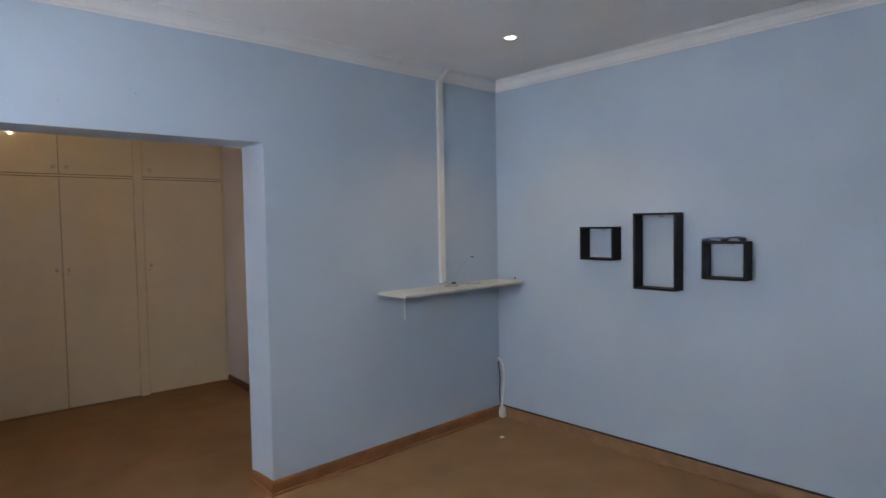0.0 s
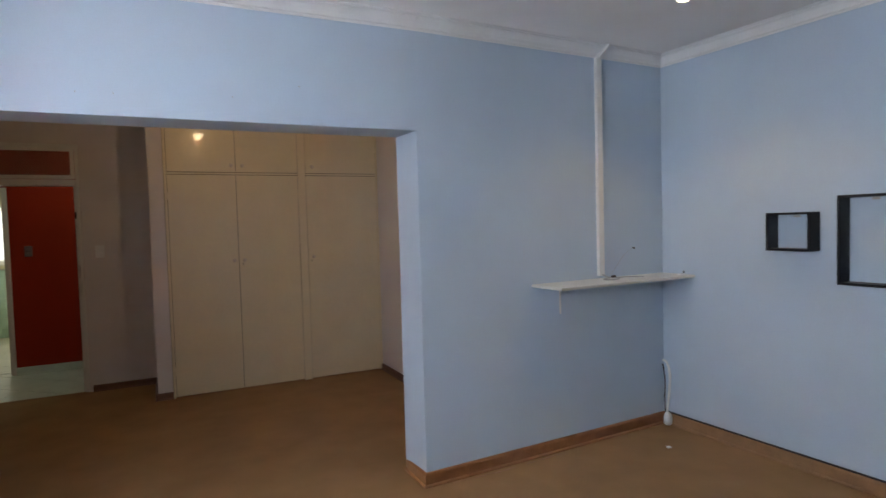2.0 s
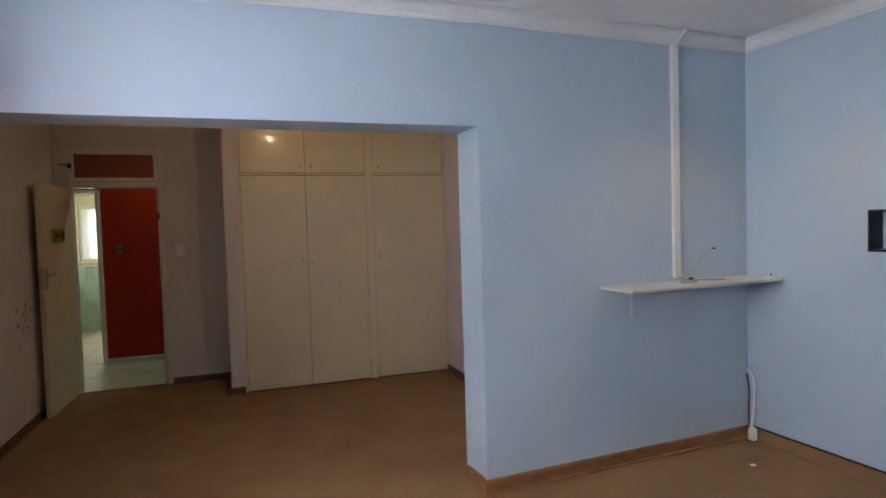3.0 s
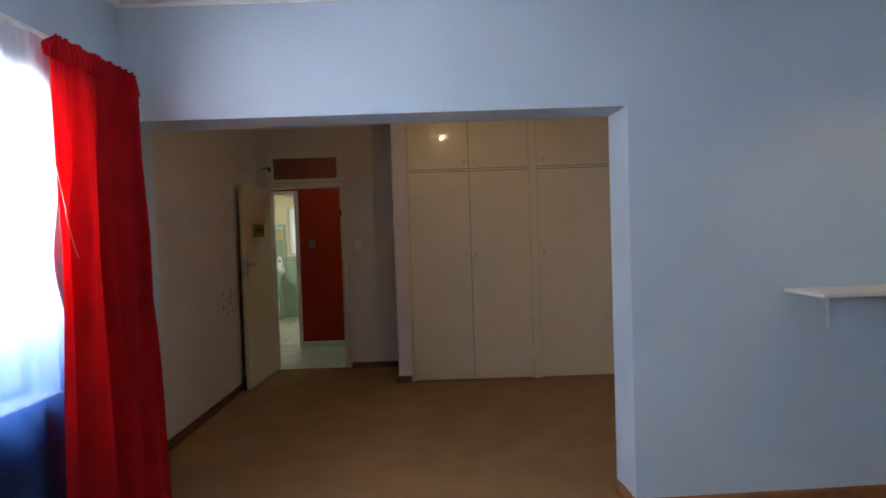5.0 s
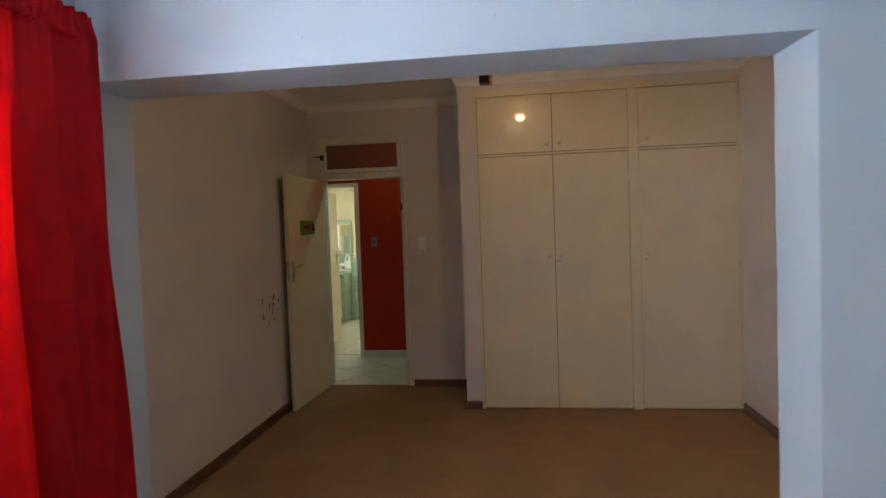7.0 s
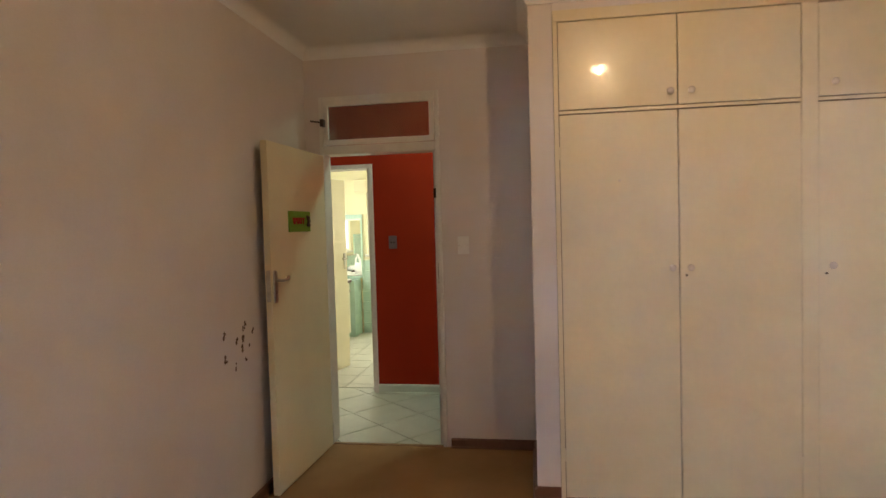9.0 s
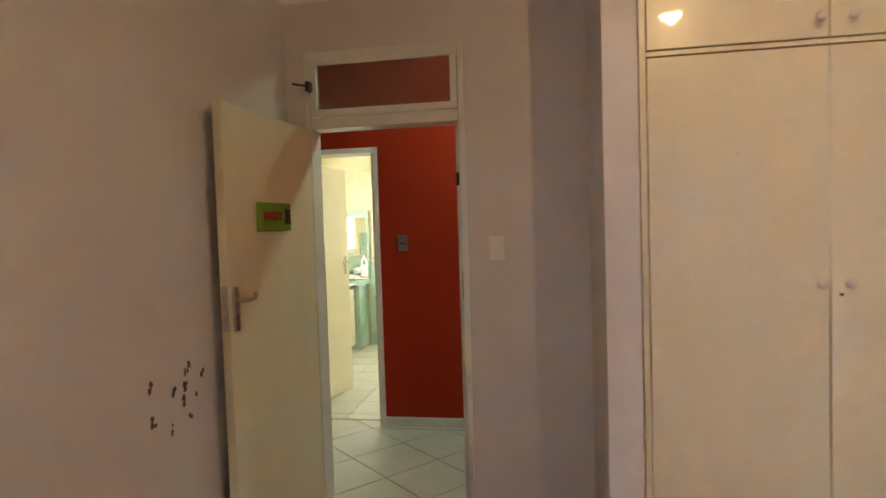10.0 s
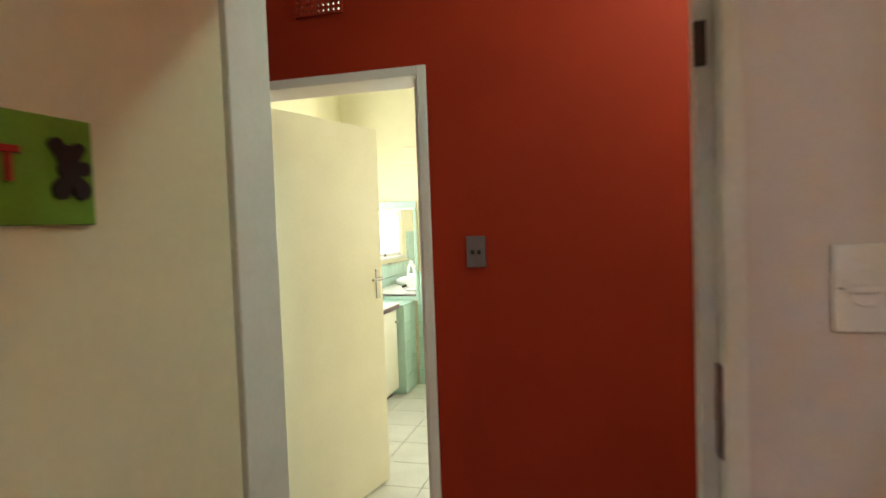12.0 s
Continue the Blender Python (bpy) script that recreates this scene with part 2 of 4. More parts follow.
def wall(name, axis, lo, hi, a0, a1, z0, z1, holes, mats, label, back=None):
    """A wall that spans lo to hi across its thickness on axis, a0 to a1 along it, with openings through it."""
    us = sorted({a0, a1, *(h[0] for h in holes), *(h[1] for h in holes)})
    zs = sorted({z0, z1, *(h[2] for h in holes), *(h[3] for h in holes)})
    us = [u for u in us if a0 <= u <= a1]
    zs = [z for z in zs if z0 <= z <= z1]
    solid = lambda i, j: 0 <= i < len(us) - 1 and 0 <= j < len(zs) - 1 and not any(h[0] <= us[i] < h[1] and h[2] <= zs[j] < h[3] for h in holes)
    bm = bmesh.new()
    cache = {}

    def v(u, d, z):
        key = (u, d, z)
        if key not in cache:
            cache[key] = bm.verts.new((u, d, z) if axis == "y" else (d, u, z))
        return cache[key]

    for i in range(len(us) - 1):
        for j in range(len(zs) - 1):
            if not solid(i, j):
                continue
            ua, ub, za, zb = us[i], us[i + 1], zs[j], zs[j + 1]
            for d in (lo, hi):
                f = bm.faces.new((v(ua, d, za), v(ub, d, za), v(ub, d, zb), v(ua, d, zb)))
                f.material_index = 1 if back is not None and d == back else 0
            for di, dj, e in ((-1, 0, (ua, za, ua, zb)), (1, 0, (ub, za, ub, zb)), (0, -1, (ua, za, ub, za)), (0, 1, (ua, zb, ub, zb))):
                if not solid(i + di, j + dj):
                    bm.faces.new((v(e[0], lo, e[1]), v(e[2], lo, e[3]), v(e[2], hi, e[3]), v(e[0], hi, e[1])))
    return tagged(part(name, bm, mats), label, "wall", kind="structure")


def run(name, profile, a, b, inward, mat, label, category, parent=None, mitre=(0, 0)):
    """A moulding from a to b (plan points) whose profile (out, up) faces inward; mitre lengthens an end with the depth."""
    a, b = Vector((*a, 0)), Vector((*b, 0))
    d = (b - a).normalized()
    n = Vector((-d.y, d.x, 0))
    n = n if n.dot(Vector((*inward, 0))) > 0 else -n
    bm = bmesh.new()
    ends = [[bm.verts.new(p + n * o + d * (k * o) + Vector((0, 0, u))) for o, u in profile] for p, k in ((a, -mitre[0]), (b, mitre[1]))]
    k = len(profile)
    for i in range(k):
        bm.faces.new((ends[0][i], ends[0][(i + 1) % k], ends[1][(i + 1) % k], ends[1][i]))
    bm.faces.new(ends[0])
    bm.faces.new(ends[1])
    return tagged(part(name, bm, mat, parent), label, category, kind="structure")


# ---- plan ----
NORTH0, NORTH1 = 3.313, 3.60      # wall with the wide opening
EAST, WEST, SOUTH = 3.586, -1.05, -2.3
OPEN_X, OPEN_Z = 1.521, 2.125
SKEW = 3.0                        # the wall right of the opening and the east wall are turned a little
NR = pose(OPEN_X, NORTH0, 0, 0, 0, SKEW) @ pose(-OPEN_X, -NORTH0, 0)
CORNER = NORTH0 + (EAST - OPEN_X) * math.tan(radians(SKEW))
ER = pose(EAST, CORNER, 0, 0, 0, SKEW) @ pose(-EAST, -CORNER, 0)
EAST_S = (ER @ Vector((EAST, SOUTH, 0))).x    # east wall's south end
WEST2, EAST2 = -1.477, 2.30        # back room
BACK0, BACK1 = 6.88, 7.0          # wall with the door
CEIL, TOP = 2.78, 2.95
HALL = 8.135
WIN = (0.70, 2.72, 0.91, 2.14)   # window in the west wall: y from, y to, sill, head
DOOR = (-1.375, -0.527, 0.0, 2.446)
BATH = (-2.20, -1.346, 0.0, 2.11)
BW, BE, BN = -3.08, -0.5, 11.20
WIN3 = (9.48, 10.62, 1.15, 2.05)    # window in the bathroom west wall
VENT = (-1.866, -1.686, 2.358, 2.476)

wall("wall_north", "y", NORTH0, NORTH1, -1.29, OPEN_X, OPEN_Z, TOP, [], (BLUE, CREAM), "light blue plastered beam over a wide opening", NORTH1)
wall("wall_north_jamb", "y", NORTH0, NORTH1, -1.29, WEST, 0, OPEN_Z - 0.001, [], (BLUE, CREAM), "light blue plastered end of the window wall", NORTH1)
ne = wall("wall_north_east", "y", NORTH0, NORTH1, OPEN_X, EAST + 0.25, 0, TOP, [], (BLUE, CREAM), "light blue plastered wall with a corner shelf", NORTH1)
ne.matrix_basis = NR
we = wall("wall_east", "x", EAST, EAST + 0.22, SOUTH - 0.2, CORNER + 0.02, 0, TOP, [], BLUE, "light blue plastered wall with three black box shelves")
we.matrix_basis = ER
wall("wall_west", "x", -1.29, WEST, SOUTH, NORTH0 - 0.002, 0, TOP, [WIN], BLUE, "light blue plastered wall with a wide window")
wall("wall_south", "y", SOUTH - 0.2, SOUTH, -1.29, EAST_S - 0.004, 0, TOP, [], BLUE, "light blue plastered wall")
wall("wall_back_west", "x", WEST2 - 0.2, WEST2, NORTH1 - 0.25, BACK0 - 0.002, 0, TOP, [], CREAM, "cream plastered wall with chipped plaster marks")
wall("wall_back_nib", "y", NORTH1 - 0.25, NORTH1, WEST2 + 0.002, -1.292, 0, TOP, [], CREAM, "cream plastered nib beside the opening")
wall("wall_back_east", "x", EAST2, EAST2 + 0.2, NORTH1 + 0.002, BACK0 - 0.002, 0, TOP, [], CREAM, "cream plastered wall beside the wardrobe")
wall("wall_back_north", "y", BACK0, BACK1, -3.2, EAST2 + 0.2, 0, TOP, [DOOR], (CREAM, RED), "cream plastered wall with a door and fanlight", None)
wall("wall_pier", "x", 0.08, 0.208, 6.18, BACK0 - 0.002, 0, TOP, [], CREAM, "cream plastered pier beside the wardrobe")
wall("wall_hall", "y", HALL, HALL + 0.18, -3.2, 1.5, 0, TOP, [BATH, VENT], (RED, YELLOWWALL), "deep red plastered hall wall", HALL + 0.18)
wall("wall_hall_west", "x", -3.2, -3.0, BACK1 + 0.002, HALL - 0.002, 0, TOP, [], CREAM, "cream plastered hall end wall")
wall("wall_hall_east", "x", 1.3, 1.5, BACK1 + 0.002, HALL - 0.002, 0, TOP, [], CREAM, "cream plastered hall end wall")
wall("wall_bath_west", "x", BW - 0.2, BW, HALL + 0.182, BN - 0.002, 0, TOP, [WIN3], YELLOWWALL, "pale yellow bathroom wall above green tiles")
wall("wall_bath_east", "x", BE, BE + 0.2, HALL + 0.182, BN - 0.002, 0, TOP, [], YELLOWWALL, "pale yellow bathroom wall")
wall("wall_bath_north", "y", BN, BN + 0.2, BW - 0.2, BE + 0.2, 0, TOP, [(-2.29, -0.65, 1.15, 2.05)], YELLOWWALL, "pale yellow bathroom wall with a window")

tagged(part("floor", box(-1.29, EAST_S + 0.004, SOUTH - 0.2, NORTH1, -0.12, 0.0), FLOOR), "tan floor covering, dull and slightly stained", "floor", kind="structure")
tagged(part("floor_back", box(WEST2 - 0.2, EAST2 + 0.2, NORTH1, 6.885, -0.12, 0.0), FLOOR), "tan floor covering in the dim back room", "floor", kind="structure")
tagged(part("floor_hall", box(-3.3, 1.5, 6.886, BN + 0.2, -0.12, -0.006), GROUT), "grey grouted hall and bathroom floor bed", "floor", kind="structure")
tagged(part("ceiling", box(-1.29, EAST_S + 0.004, SOUTH, NORTH0 + 0.2, CEIL, CEIL + 0.1), CEILING), "white painted ceiling", "ceiling", kind="structure")
tagged(part("ceiling_back", box(WEST2 - 0.1, EAST2 + 0.1, NORTH0 + 0.205, BACK0 + 0.05, CEIL, CEIL + 0.1), CEILING), "white painted back room ceiling", "ceiling", kind="structure")
tagged(part("ceiling_hall", box(-3.1, 1.4, BACK1 - 0.05, HALL + 0.05, 2.79, 2.89), CEILING), "white painted hall ceiling", "ceiling", kind="structure")
tagged(part("ceiling_bath", box(BW - 0.1, BE + 0.1, HALL + 0.1, BN + 0.1, 2.86, 2.94), CEILING), "white painted bathroom ceiling", "ceiling", kind="structure")
# added wall outside; its dark grey dims the lower part of the window
tagged(part("backdrop_wall", box(-5.2, -5.0, -8, 12, -0.2, 1.75), BACKDROPWALL), "plain dark grey wall added outside the window as a dim backdrop", "wall", kind="structure")
tagged(part("ground", box(-2500, 2500, -2500, 2500, -0.4, -0.2), GROUND), "dry garden ground outside", "ground", kind="structure")

# cornice: a cove with two small steps
COVE = [(0, 0), (0.006, 0), (0.008, 0.012), (0.016, 0.016), (0.024, 0.036), (0.040, 0.056), (0.058, 0.066), (0.060, 0.074), (0.072, 0.076), (0.072, 0.082), (0, 0.082)]
COVE = [(o, u + CEIL - 0.081) for o, u in COVE]
PLAIN = [(0, CEIL - 0.075)] + [(0.07 - 0.07 * math.cos(radians(a)) + 0.002, CEIL - 0.073 + 0.072 * math.sin(radians(a))) for a in range(0, 91, 10)] + [(0, CEIL - 0.001)]
for nm, a, b, n in (("cornice_north", (WEST, NORTH0), (OPEN_X, NORTH0), (0, -1)), ("cornice_north_east", (OPEN_X, NORTH0), (EAST, CORNER), (0, -1)), ("cornice_east", (EAST_S, SOUTH), (EAST, CORNER), (-1, 0)),
                    ("cornice_west", (WEST, SOUTH), (WEST, NORTH0), (1, 0)), ("cornice_south", (WEST, SOUTH), (EAST_S, SOUTH), (0, 1)),
                    ("cornice_wardrobe", (0.08, 6.165), (EAST2, 6.165), (0, -1)), ("cornice_pier", (0.08, 6.165), (0.08, BACK0), (-1, 0)),
                    ("cornice_back", (WEST2, BACK0), (0.08, BACK0), (0, -1)), ("cornice_back_west", (WEST2, NORTH1), (WEST2, BACK0), (1, 0)),
                    ("cornice_back_east", (EAST2, NORTH1), (EAST2, 6.165), (-1, 0))):
    run(nm, PLAIN if "back" in nm else COVE, a, b, n, CORNICE if "back" not in nm and "wardrobe" not in nm and "pier" not in nm else CEILING, "white moulded plaster cornice", "cornice", mitre=(1, 0) if "wardrobe" in nm or "pier" in nm else (0, 0))

# skirtings with a rounded top and a quarter-round bead
SKIRT = [(0, 0), (0.026, 0), (0.026, 0.008), (0.022, 0.014), (0.015, 0.017), (0.015, 0.072), (0.011, 0.082), (0.004, 0.087), (0, 0.087)]
for nm, a, b, n, m in (("skirting_north", (OPEN_X, NORTH0), (EAST, CORNER), (0, -1), SKIRTING), ("skirting_jamb", (OPEN_X, NORTH0), (OPEN_X, NORTH1), (-1, 0), SKIRTING),
                       ("skirting_east", (EAST_S, SOUTH), (EAST, CORNER - 0.026), (-1, 0), SKIRTING_PALE), ("skirting_west", (WEST, SOUTH), (WEST, NORTH1), (1, 0), SKIRTING),
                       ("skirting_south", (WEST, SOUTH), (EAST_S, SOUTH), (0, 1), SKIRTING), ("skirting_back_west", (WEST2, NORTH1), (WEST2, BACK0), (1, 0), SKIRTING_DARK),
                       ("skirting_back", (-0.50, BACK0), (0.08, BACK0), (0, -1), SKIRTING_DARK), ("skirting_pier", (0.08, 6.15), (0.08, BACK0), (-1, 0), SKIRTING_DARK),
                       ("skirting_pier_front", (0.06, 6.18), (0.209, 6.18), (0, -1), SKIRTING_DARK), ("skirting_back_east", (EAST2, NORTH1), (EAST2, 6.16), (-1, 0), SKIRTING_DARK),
                       ("skirting_hall", (-1.346, HALL), (1.3, HALL), (0, -1), TILE)):
    run(nm, [(o, u * 0.74) for o, u in SKIRT] if m is SKIRTING_DARK else SKIRT, a, b, n, m, "pale tile skirting" if m is TILE else "brown varnished wood skirting", "skirting", mitre=(1, 0) if nm in ("skirting_north", "skirting_jamb") else (0, 0))


# raised black strip drawn for the shade in the gap above the skirting
run("skirting_east_shade", [(0, 0.088), (0.009, 0.088), (0.009, 0.098), (0, 0.098)], (EAST_S, SOUTH), (EAST, CORNER - 0.05), (-1, 0), BLACKFIG, "black strip drawn for the shadow gap above the pale skirting", "skirting gap")


# ---- front room: window, curtains ----
def window_unit():
    """Steel casement window in the west wall."""
    y0, y1, z0, z1 = WIN
    w = tagged(thing("window_1", "white steel window filling the wall behind a sheer curtain", "window"), kind="structure")
    x = -1.2
    n = 3
    for nm, b in (("frame_rail", (x - 0.02, x + 0.02, y0, y1, z0, z0 + 0.04)), ("frame_rail", (x - 0.02, x + 0.02, y0, y1, z1 - 0.04, z1))):
        part(nm, box(*b, 0.003), FRAMEPAINT, w)
    for i in range(n + 1):
        y = y0 + (y1 - y0 - 0.04) * i / n
        part("frame_stile", box(x - 0.018, x + 0.018, y, y + 0.04, z0 + 0.041, z1 - 0.041, 0.003), FRAMEPAINT, w)
    for i in range(n):
        ya = y0 + (y1 - y0 - 0.04) * i / n + 0.041
        yb = y0 + (y1 - y0 - 0.04) * (i + 1) / n - 0.001
        p = part("pane", box(x - 0.002, x + 0.002, ya, yb, z0 + 0.041, z1 - 0.041), GLASS, w)
        p.visible_shadow = False
    part("window_sill", box(-1.18, WEST + 0.008, y0 - 0.03, y1 + 0.03, z0 - 0.035, z0 - 0.001, 0.006), FRAMEPAINT, w)


window_unit()


def pleated(name, mat, y0, y1, z0, z1, xc, amp, folds, seed, rows=40, flare=0.0, parent=None, thick=0.003, head=0.0, lean=0.0):
    """A hanging cloth with folds that drift, merge and deepen downwards."""
    rng = random.Random(seed)
    ph = [rng.uniform(0, 6.28) for _ in range(6)]
    cols = int(folds * 34)
    bm = bmesh.new()
    grid = []
    for j in range(rows + 1):
        v = j / rows
        z = z1 + (z0 - z1) * v
        line = []
        for i in range(cols + 1):
            u = i / cols
            s = folds * 6.28 * (u + 0.035 * math.sin(2.6 * v + 5 * u + ph[0]) + 0.02 * math.sin(7 * v + 9 * u + ph[1]))
            depth = amp * (0.45 + 0.75 * min(1, v * 3)) * (0.75 + 0.35 * math.sin(3 * u * 6.28 + ph[2] + 2 * v))
            x = xc + depth * math.sin(s + ph[3]) + 0.3 * depth * math.sin(2.3 * s + ph[4] + 3 * v)
            x += 0.016 * amp / 0.034 * math.exp(-((u - 0.64 + 0.55 * (v - 0.35)) / 0.05) ** 2) * math.exp(-((v - 0.40) / 0.13) ** 2)
            x += 0.0022 * math.sin(folds * 33 * u + ph[5] + math.sin(11 * u)) * math.exp(-4.5 * v)
            if not head:
                x -= 2.1 * amp * math.exp(-((u - 0.47 - 0.05 * v) / 0.020) ** 2) * min(1, max(0, (v - 0.12) * 4))
                x -= 1.6 * amp * math.exp(-((u - 0.44 - 0.26 * v) / 0.020) ** 2) * min(1, max(0, (v - 0.35) * 4))
            if head and z > z1 - head:
                k = (z1 - z) / head
                x = xc + 0.012 + 0.0035 * math.sin(folds * 16 * u + 2 * math.sin(9 * u)) * (1 - 0.3 * math.sin(k * 9)) + 0.008 * math.sin(3.1 * k)
            y = (0.085 * (1 - u) ** 6 * max(0, 1 - (z1 - z) / 0.06) if head else 0) + y0 + (y1 - y0) * u + lean * v * (u - 0.75) + 0.01 * math.sin(4 * v + 8 * u + ph[1])
            ruffle = 0.005 * math.sin(folds * 6 * u + 3 * math.sin(7 * u)) * max(0, 1 - (z1 - z) / 0.03) if head else 0
            line.append(bm.verts.new((x + flare * v * (0.3 + 0.7 * u), y, z + ruffle)))
        grid.append(line)
    for j in range(rows):
        for i in range(cols):
            bm.faces.new((grid[j][i], grid[j][i + 1], grid[j + 1][i + 1], grid[j + 1][i]))
    if thick:
        bmesh.ops.solidify(bm, geom=bm.faces[:], thickness=thick)
    return part(name, bm, mat, parent, smooth=True)


red_curtain = thing("curtain", "long red cloth curtain gathered at the side of the window", "curtain", pose(-0.985, 3.0, 0.02))
c = pleated("cloth", REDCLOTH, 2.588, 3.29, 0.02, 2.28, -0.950, 0.028, 3.6, 4, rows=60, flare=0.075, lean=0.10)
c.parent = red_curtain
c.matrix_parent_inverse = red_curtain.matrix_basis.inverted()
c = pleated("heading_tape", REDCLOTH, 2.56, 3.266, 2.24, 2.346, -0.960, 0.02, 9, 9, rows=8, head=0.2)
c.parent = red_curtain
c.matrix_parent_inverse = red_curtain.matrix_basis.inverted()
t_ = tube([(-0.915, 2.556, 1.82), (-0.908, 2.57, 1.74), (-0.905, 2.588, 1.65), (-0.905, 2.60, 1.58), (-0.905, 2.652, 1.46)], 0.0010, "loose_thread", WHITEPLASTIC, None, "pale loose thread")
t_.parent = red_curtain
t_.matrix_parent_inverse = red_curtain.matrix_basis.inverted()

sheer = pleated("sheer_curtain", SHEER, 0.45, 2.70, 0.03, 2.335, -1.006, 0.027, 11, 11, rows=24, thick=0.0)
tagged(sheer, "white sheer net curtain hanging over the bright window", "curtain")
rail = thing("curtain_rail", "thin white curtain rail above the window", "curtain rail", pose(-1.02, 0.9, 2.34))
part("track", box(-0.012, 0.012, -0.55, 2.38, -0.004, 0.02, 0.003), WHITEPLASTIC, rail)
for y in (-0.5, 0.9, 2.3):
    part("bracket", box(-0.031, -0.012, y - 0.012, y + 0.012, -0.002, 0.018, 0.002), WHITEPLASTIC, rail)


# ---- front room: shelf, trunking, boxes ----
shelf = thing("wall_shelf", "white melamine wall shelf on a metal bracket in the corner", "shelf", NR @ pose(2.335, 3.013, 1.141))
part("board", box(0, EAST - 2.335 - 0.016, 0, 0.298, 0, 0.018, 0.0015), MELAMINE, shelf)
bm = box(0.232, 0.245, 0.294, 0.299, -0.20, -0.001, 0.001)
add_box(bm, 0.232, 0.245, 0.17, 0.2935, -0.005, -0.001, 0.001)
part("bracket", bm, WHITEPLASTIC, shelf, "white pressed metal shelf bracket")

trunk = thing("cable_trunking", "white plastic cable trunking from the cornice to the shelf", "trunking", NR @ pose(2.938, NORTH0, 1.178))
part("channel", box(-0.022, 0.022, -0.026, -0.001, 0.0, 1.52, 0.002), WHITEPLASTIC, trunk)
part("cover", box(-0.025, 0.025, -0.031, -0.0262, 0.006, 1.515, 0.002), WHITEPLASTIC, trunk)
bm = box(-0.016, 0.016, -0.05, -0.02, 1.513, 1.545, 0.004)
rod(bm, (0, -0.04, 1.53), (0.03, -0.10, 1.597), 0.015)
part("elbow", bm, WHITEPLASTIC, trunk)

cable = thing("loose_cable", "loose grey aerial cable lying on the shelf", "cable", NR @ pose(2.92, 3.20, 1.160))
for pts in ([(0.02, 0.09, 0.03), (0.03, 0.05, 0.006), (0.10, 0.0, 0.004), (0.02, -0.07, 0.004), (-0.07, -0.05, 0.004), (-0.05, 0.02, 0.004), (0.08, 0.04, 0.006)],
            [(0.08, 0.02, 0.005), (0.16, -0.02, 0.01), (0.24, -0.07, 0.006), (0.27, -0.06, 0.006)]):
    tube(pts, 0.004, "cord", CABLE, cable)
part("plug", rod(bmesh.new(), (0.06, 0.03, 0.012), (0.10, 0.045, 0.012), 0.009), DARKMETAL, cable)
clip = thing("shelf_clip", "small white plastic clip on the shelf end", "clip", NR @ pose(3.49, 3.06, 1.160))
part("body", box(-0.03, 0.03, -0.012, 0.012, 0, 0.012, 0.003), WHITEPLASTIC, clip)
part("pin", rod(bmesh.new(), (0.02, 0, 0.010), (0.02, 0, 0.03), 0.004), DARKMETAL, clip)
thread = tube([(3.04, 3.300, 1.18), (3.12, 3.309, 1.25), (3.18, 3.310, 1.32), (3.27, 3.309, 1.36)], 0.0012, "wire", CABLE)
tagged(thread, "thin pale wire hanging from a wall nail", "wire").matrix_basis = NR
nail = tagged(part("nail", rod(bmesh.new(), (3.27, 3.3128, 1.36), (3.275, 3.295, 1.358), 0.005), DARKMETAL, at=NR), "short dark nail in the blue wall", "nail")



def box_shelf(name, label, y0, y1, z0, z1, d=0.11, t=0.014):
    s = thing(name, label, "box shelf", ER @ pose(EAST, (y0 + y1) / 2, z0), "black box shelves")
    w, h = (y1 - y0) / 2, z1 - z0
    for nm, b in (("side", (-d, -0.001, -w, -w + t, 0, h)), ("side", (-d, -0.001, w - t, w, 0, h)), ("top", (-d, -0.001, -w + t, w - t, h - t, h)), ("bottom", (-d, -0.001, -w + t, w - t, 0, t))):
        part(nm, box(*b, 0.0012), BLACK, s)
    part("hanger", box(-0.004, -0.001, -0.02, 0.02, h - t - 0.016, h - t - 0.001, 0.001), STEEL, s, "small metal hanger plate")
    return s


box_shelf("box_shelf", "small black wooden box shelf on the blue wall", 2.2755, 2.5395, 1.3534, 1.5861)
box_shelf("box_shelf", "tall black wooden box shelf on the blue wall", 1.837, 2.128, 1.1722, 1.6732)
box_shelf("box_shelf", "square black wooden box shelf with a booklet on top", 1.4225, 1.6765, 1.2629, 1.4924)
book = thing("booklet", "blue and black printed booklet lying on the box shelf", "booklet", ER @ pose(EAST - 0.065, 1.547, 1.4934, 0, 0, 4))
for nm, y0, y1, m, lb in (("back_page", -0.095, 0.012, PAPERDARK, "dark printed back page"), ("front_page", 0.013, 0.125, PAPERBLUE, "blue printed front page")):
    bm = bmesh.new()
    up, dn = [], []
    for i in range(9):
        k = i / 8
        z = 0.012 + 0.016 * math.sin(math.pi * (0.15 + 0.8 * k)) * (1 if m is PAPERDARK else 0.75)
        for side, lift in ((up, z), (dn, z - 0.006 if 0 < i < 8 else 0.0)):
            side.append([bm.verts.new((x, y0 + (y1 - y0) * k, max(0.0, lift))) for x in (-0.055, 0.055)])
    for i in range(8):
        bm.faces.new((up[i][0], up[i][1], up[i + 1][1], up[i + 1][0]))
        bm.faces.new((dn[i][0], dn[i][1], dn[i + 1][1], dn[i + 1][0]))
        for e in (0, 1):
            bm.faces.new((up[i][e], up[i + 1][e], dn[i + 1][e], dn[i][e]))
    for i in (0, 8):
        bm.faces.new((up[i][0], up[i][1], dn[i][1], dn[i][0]))
    part(nm, bm, m, book, lb)

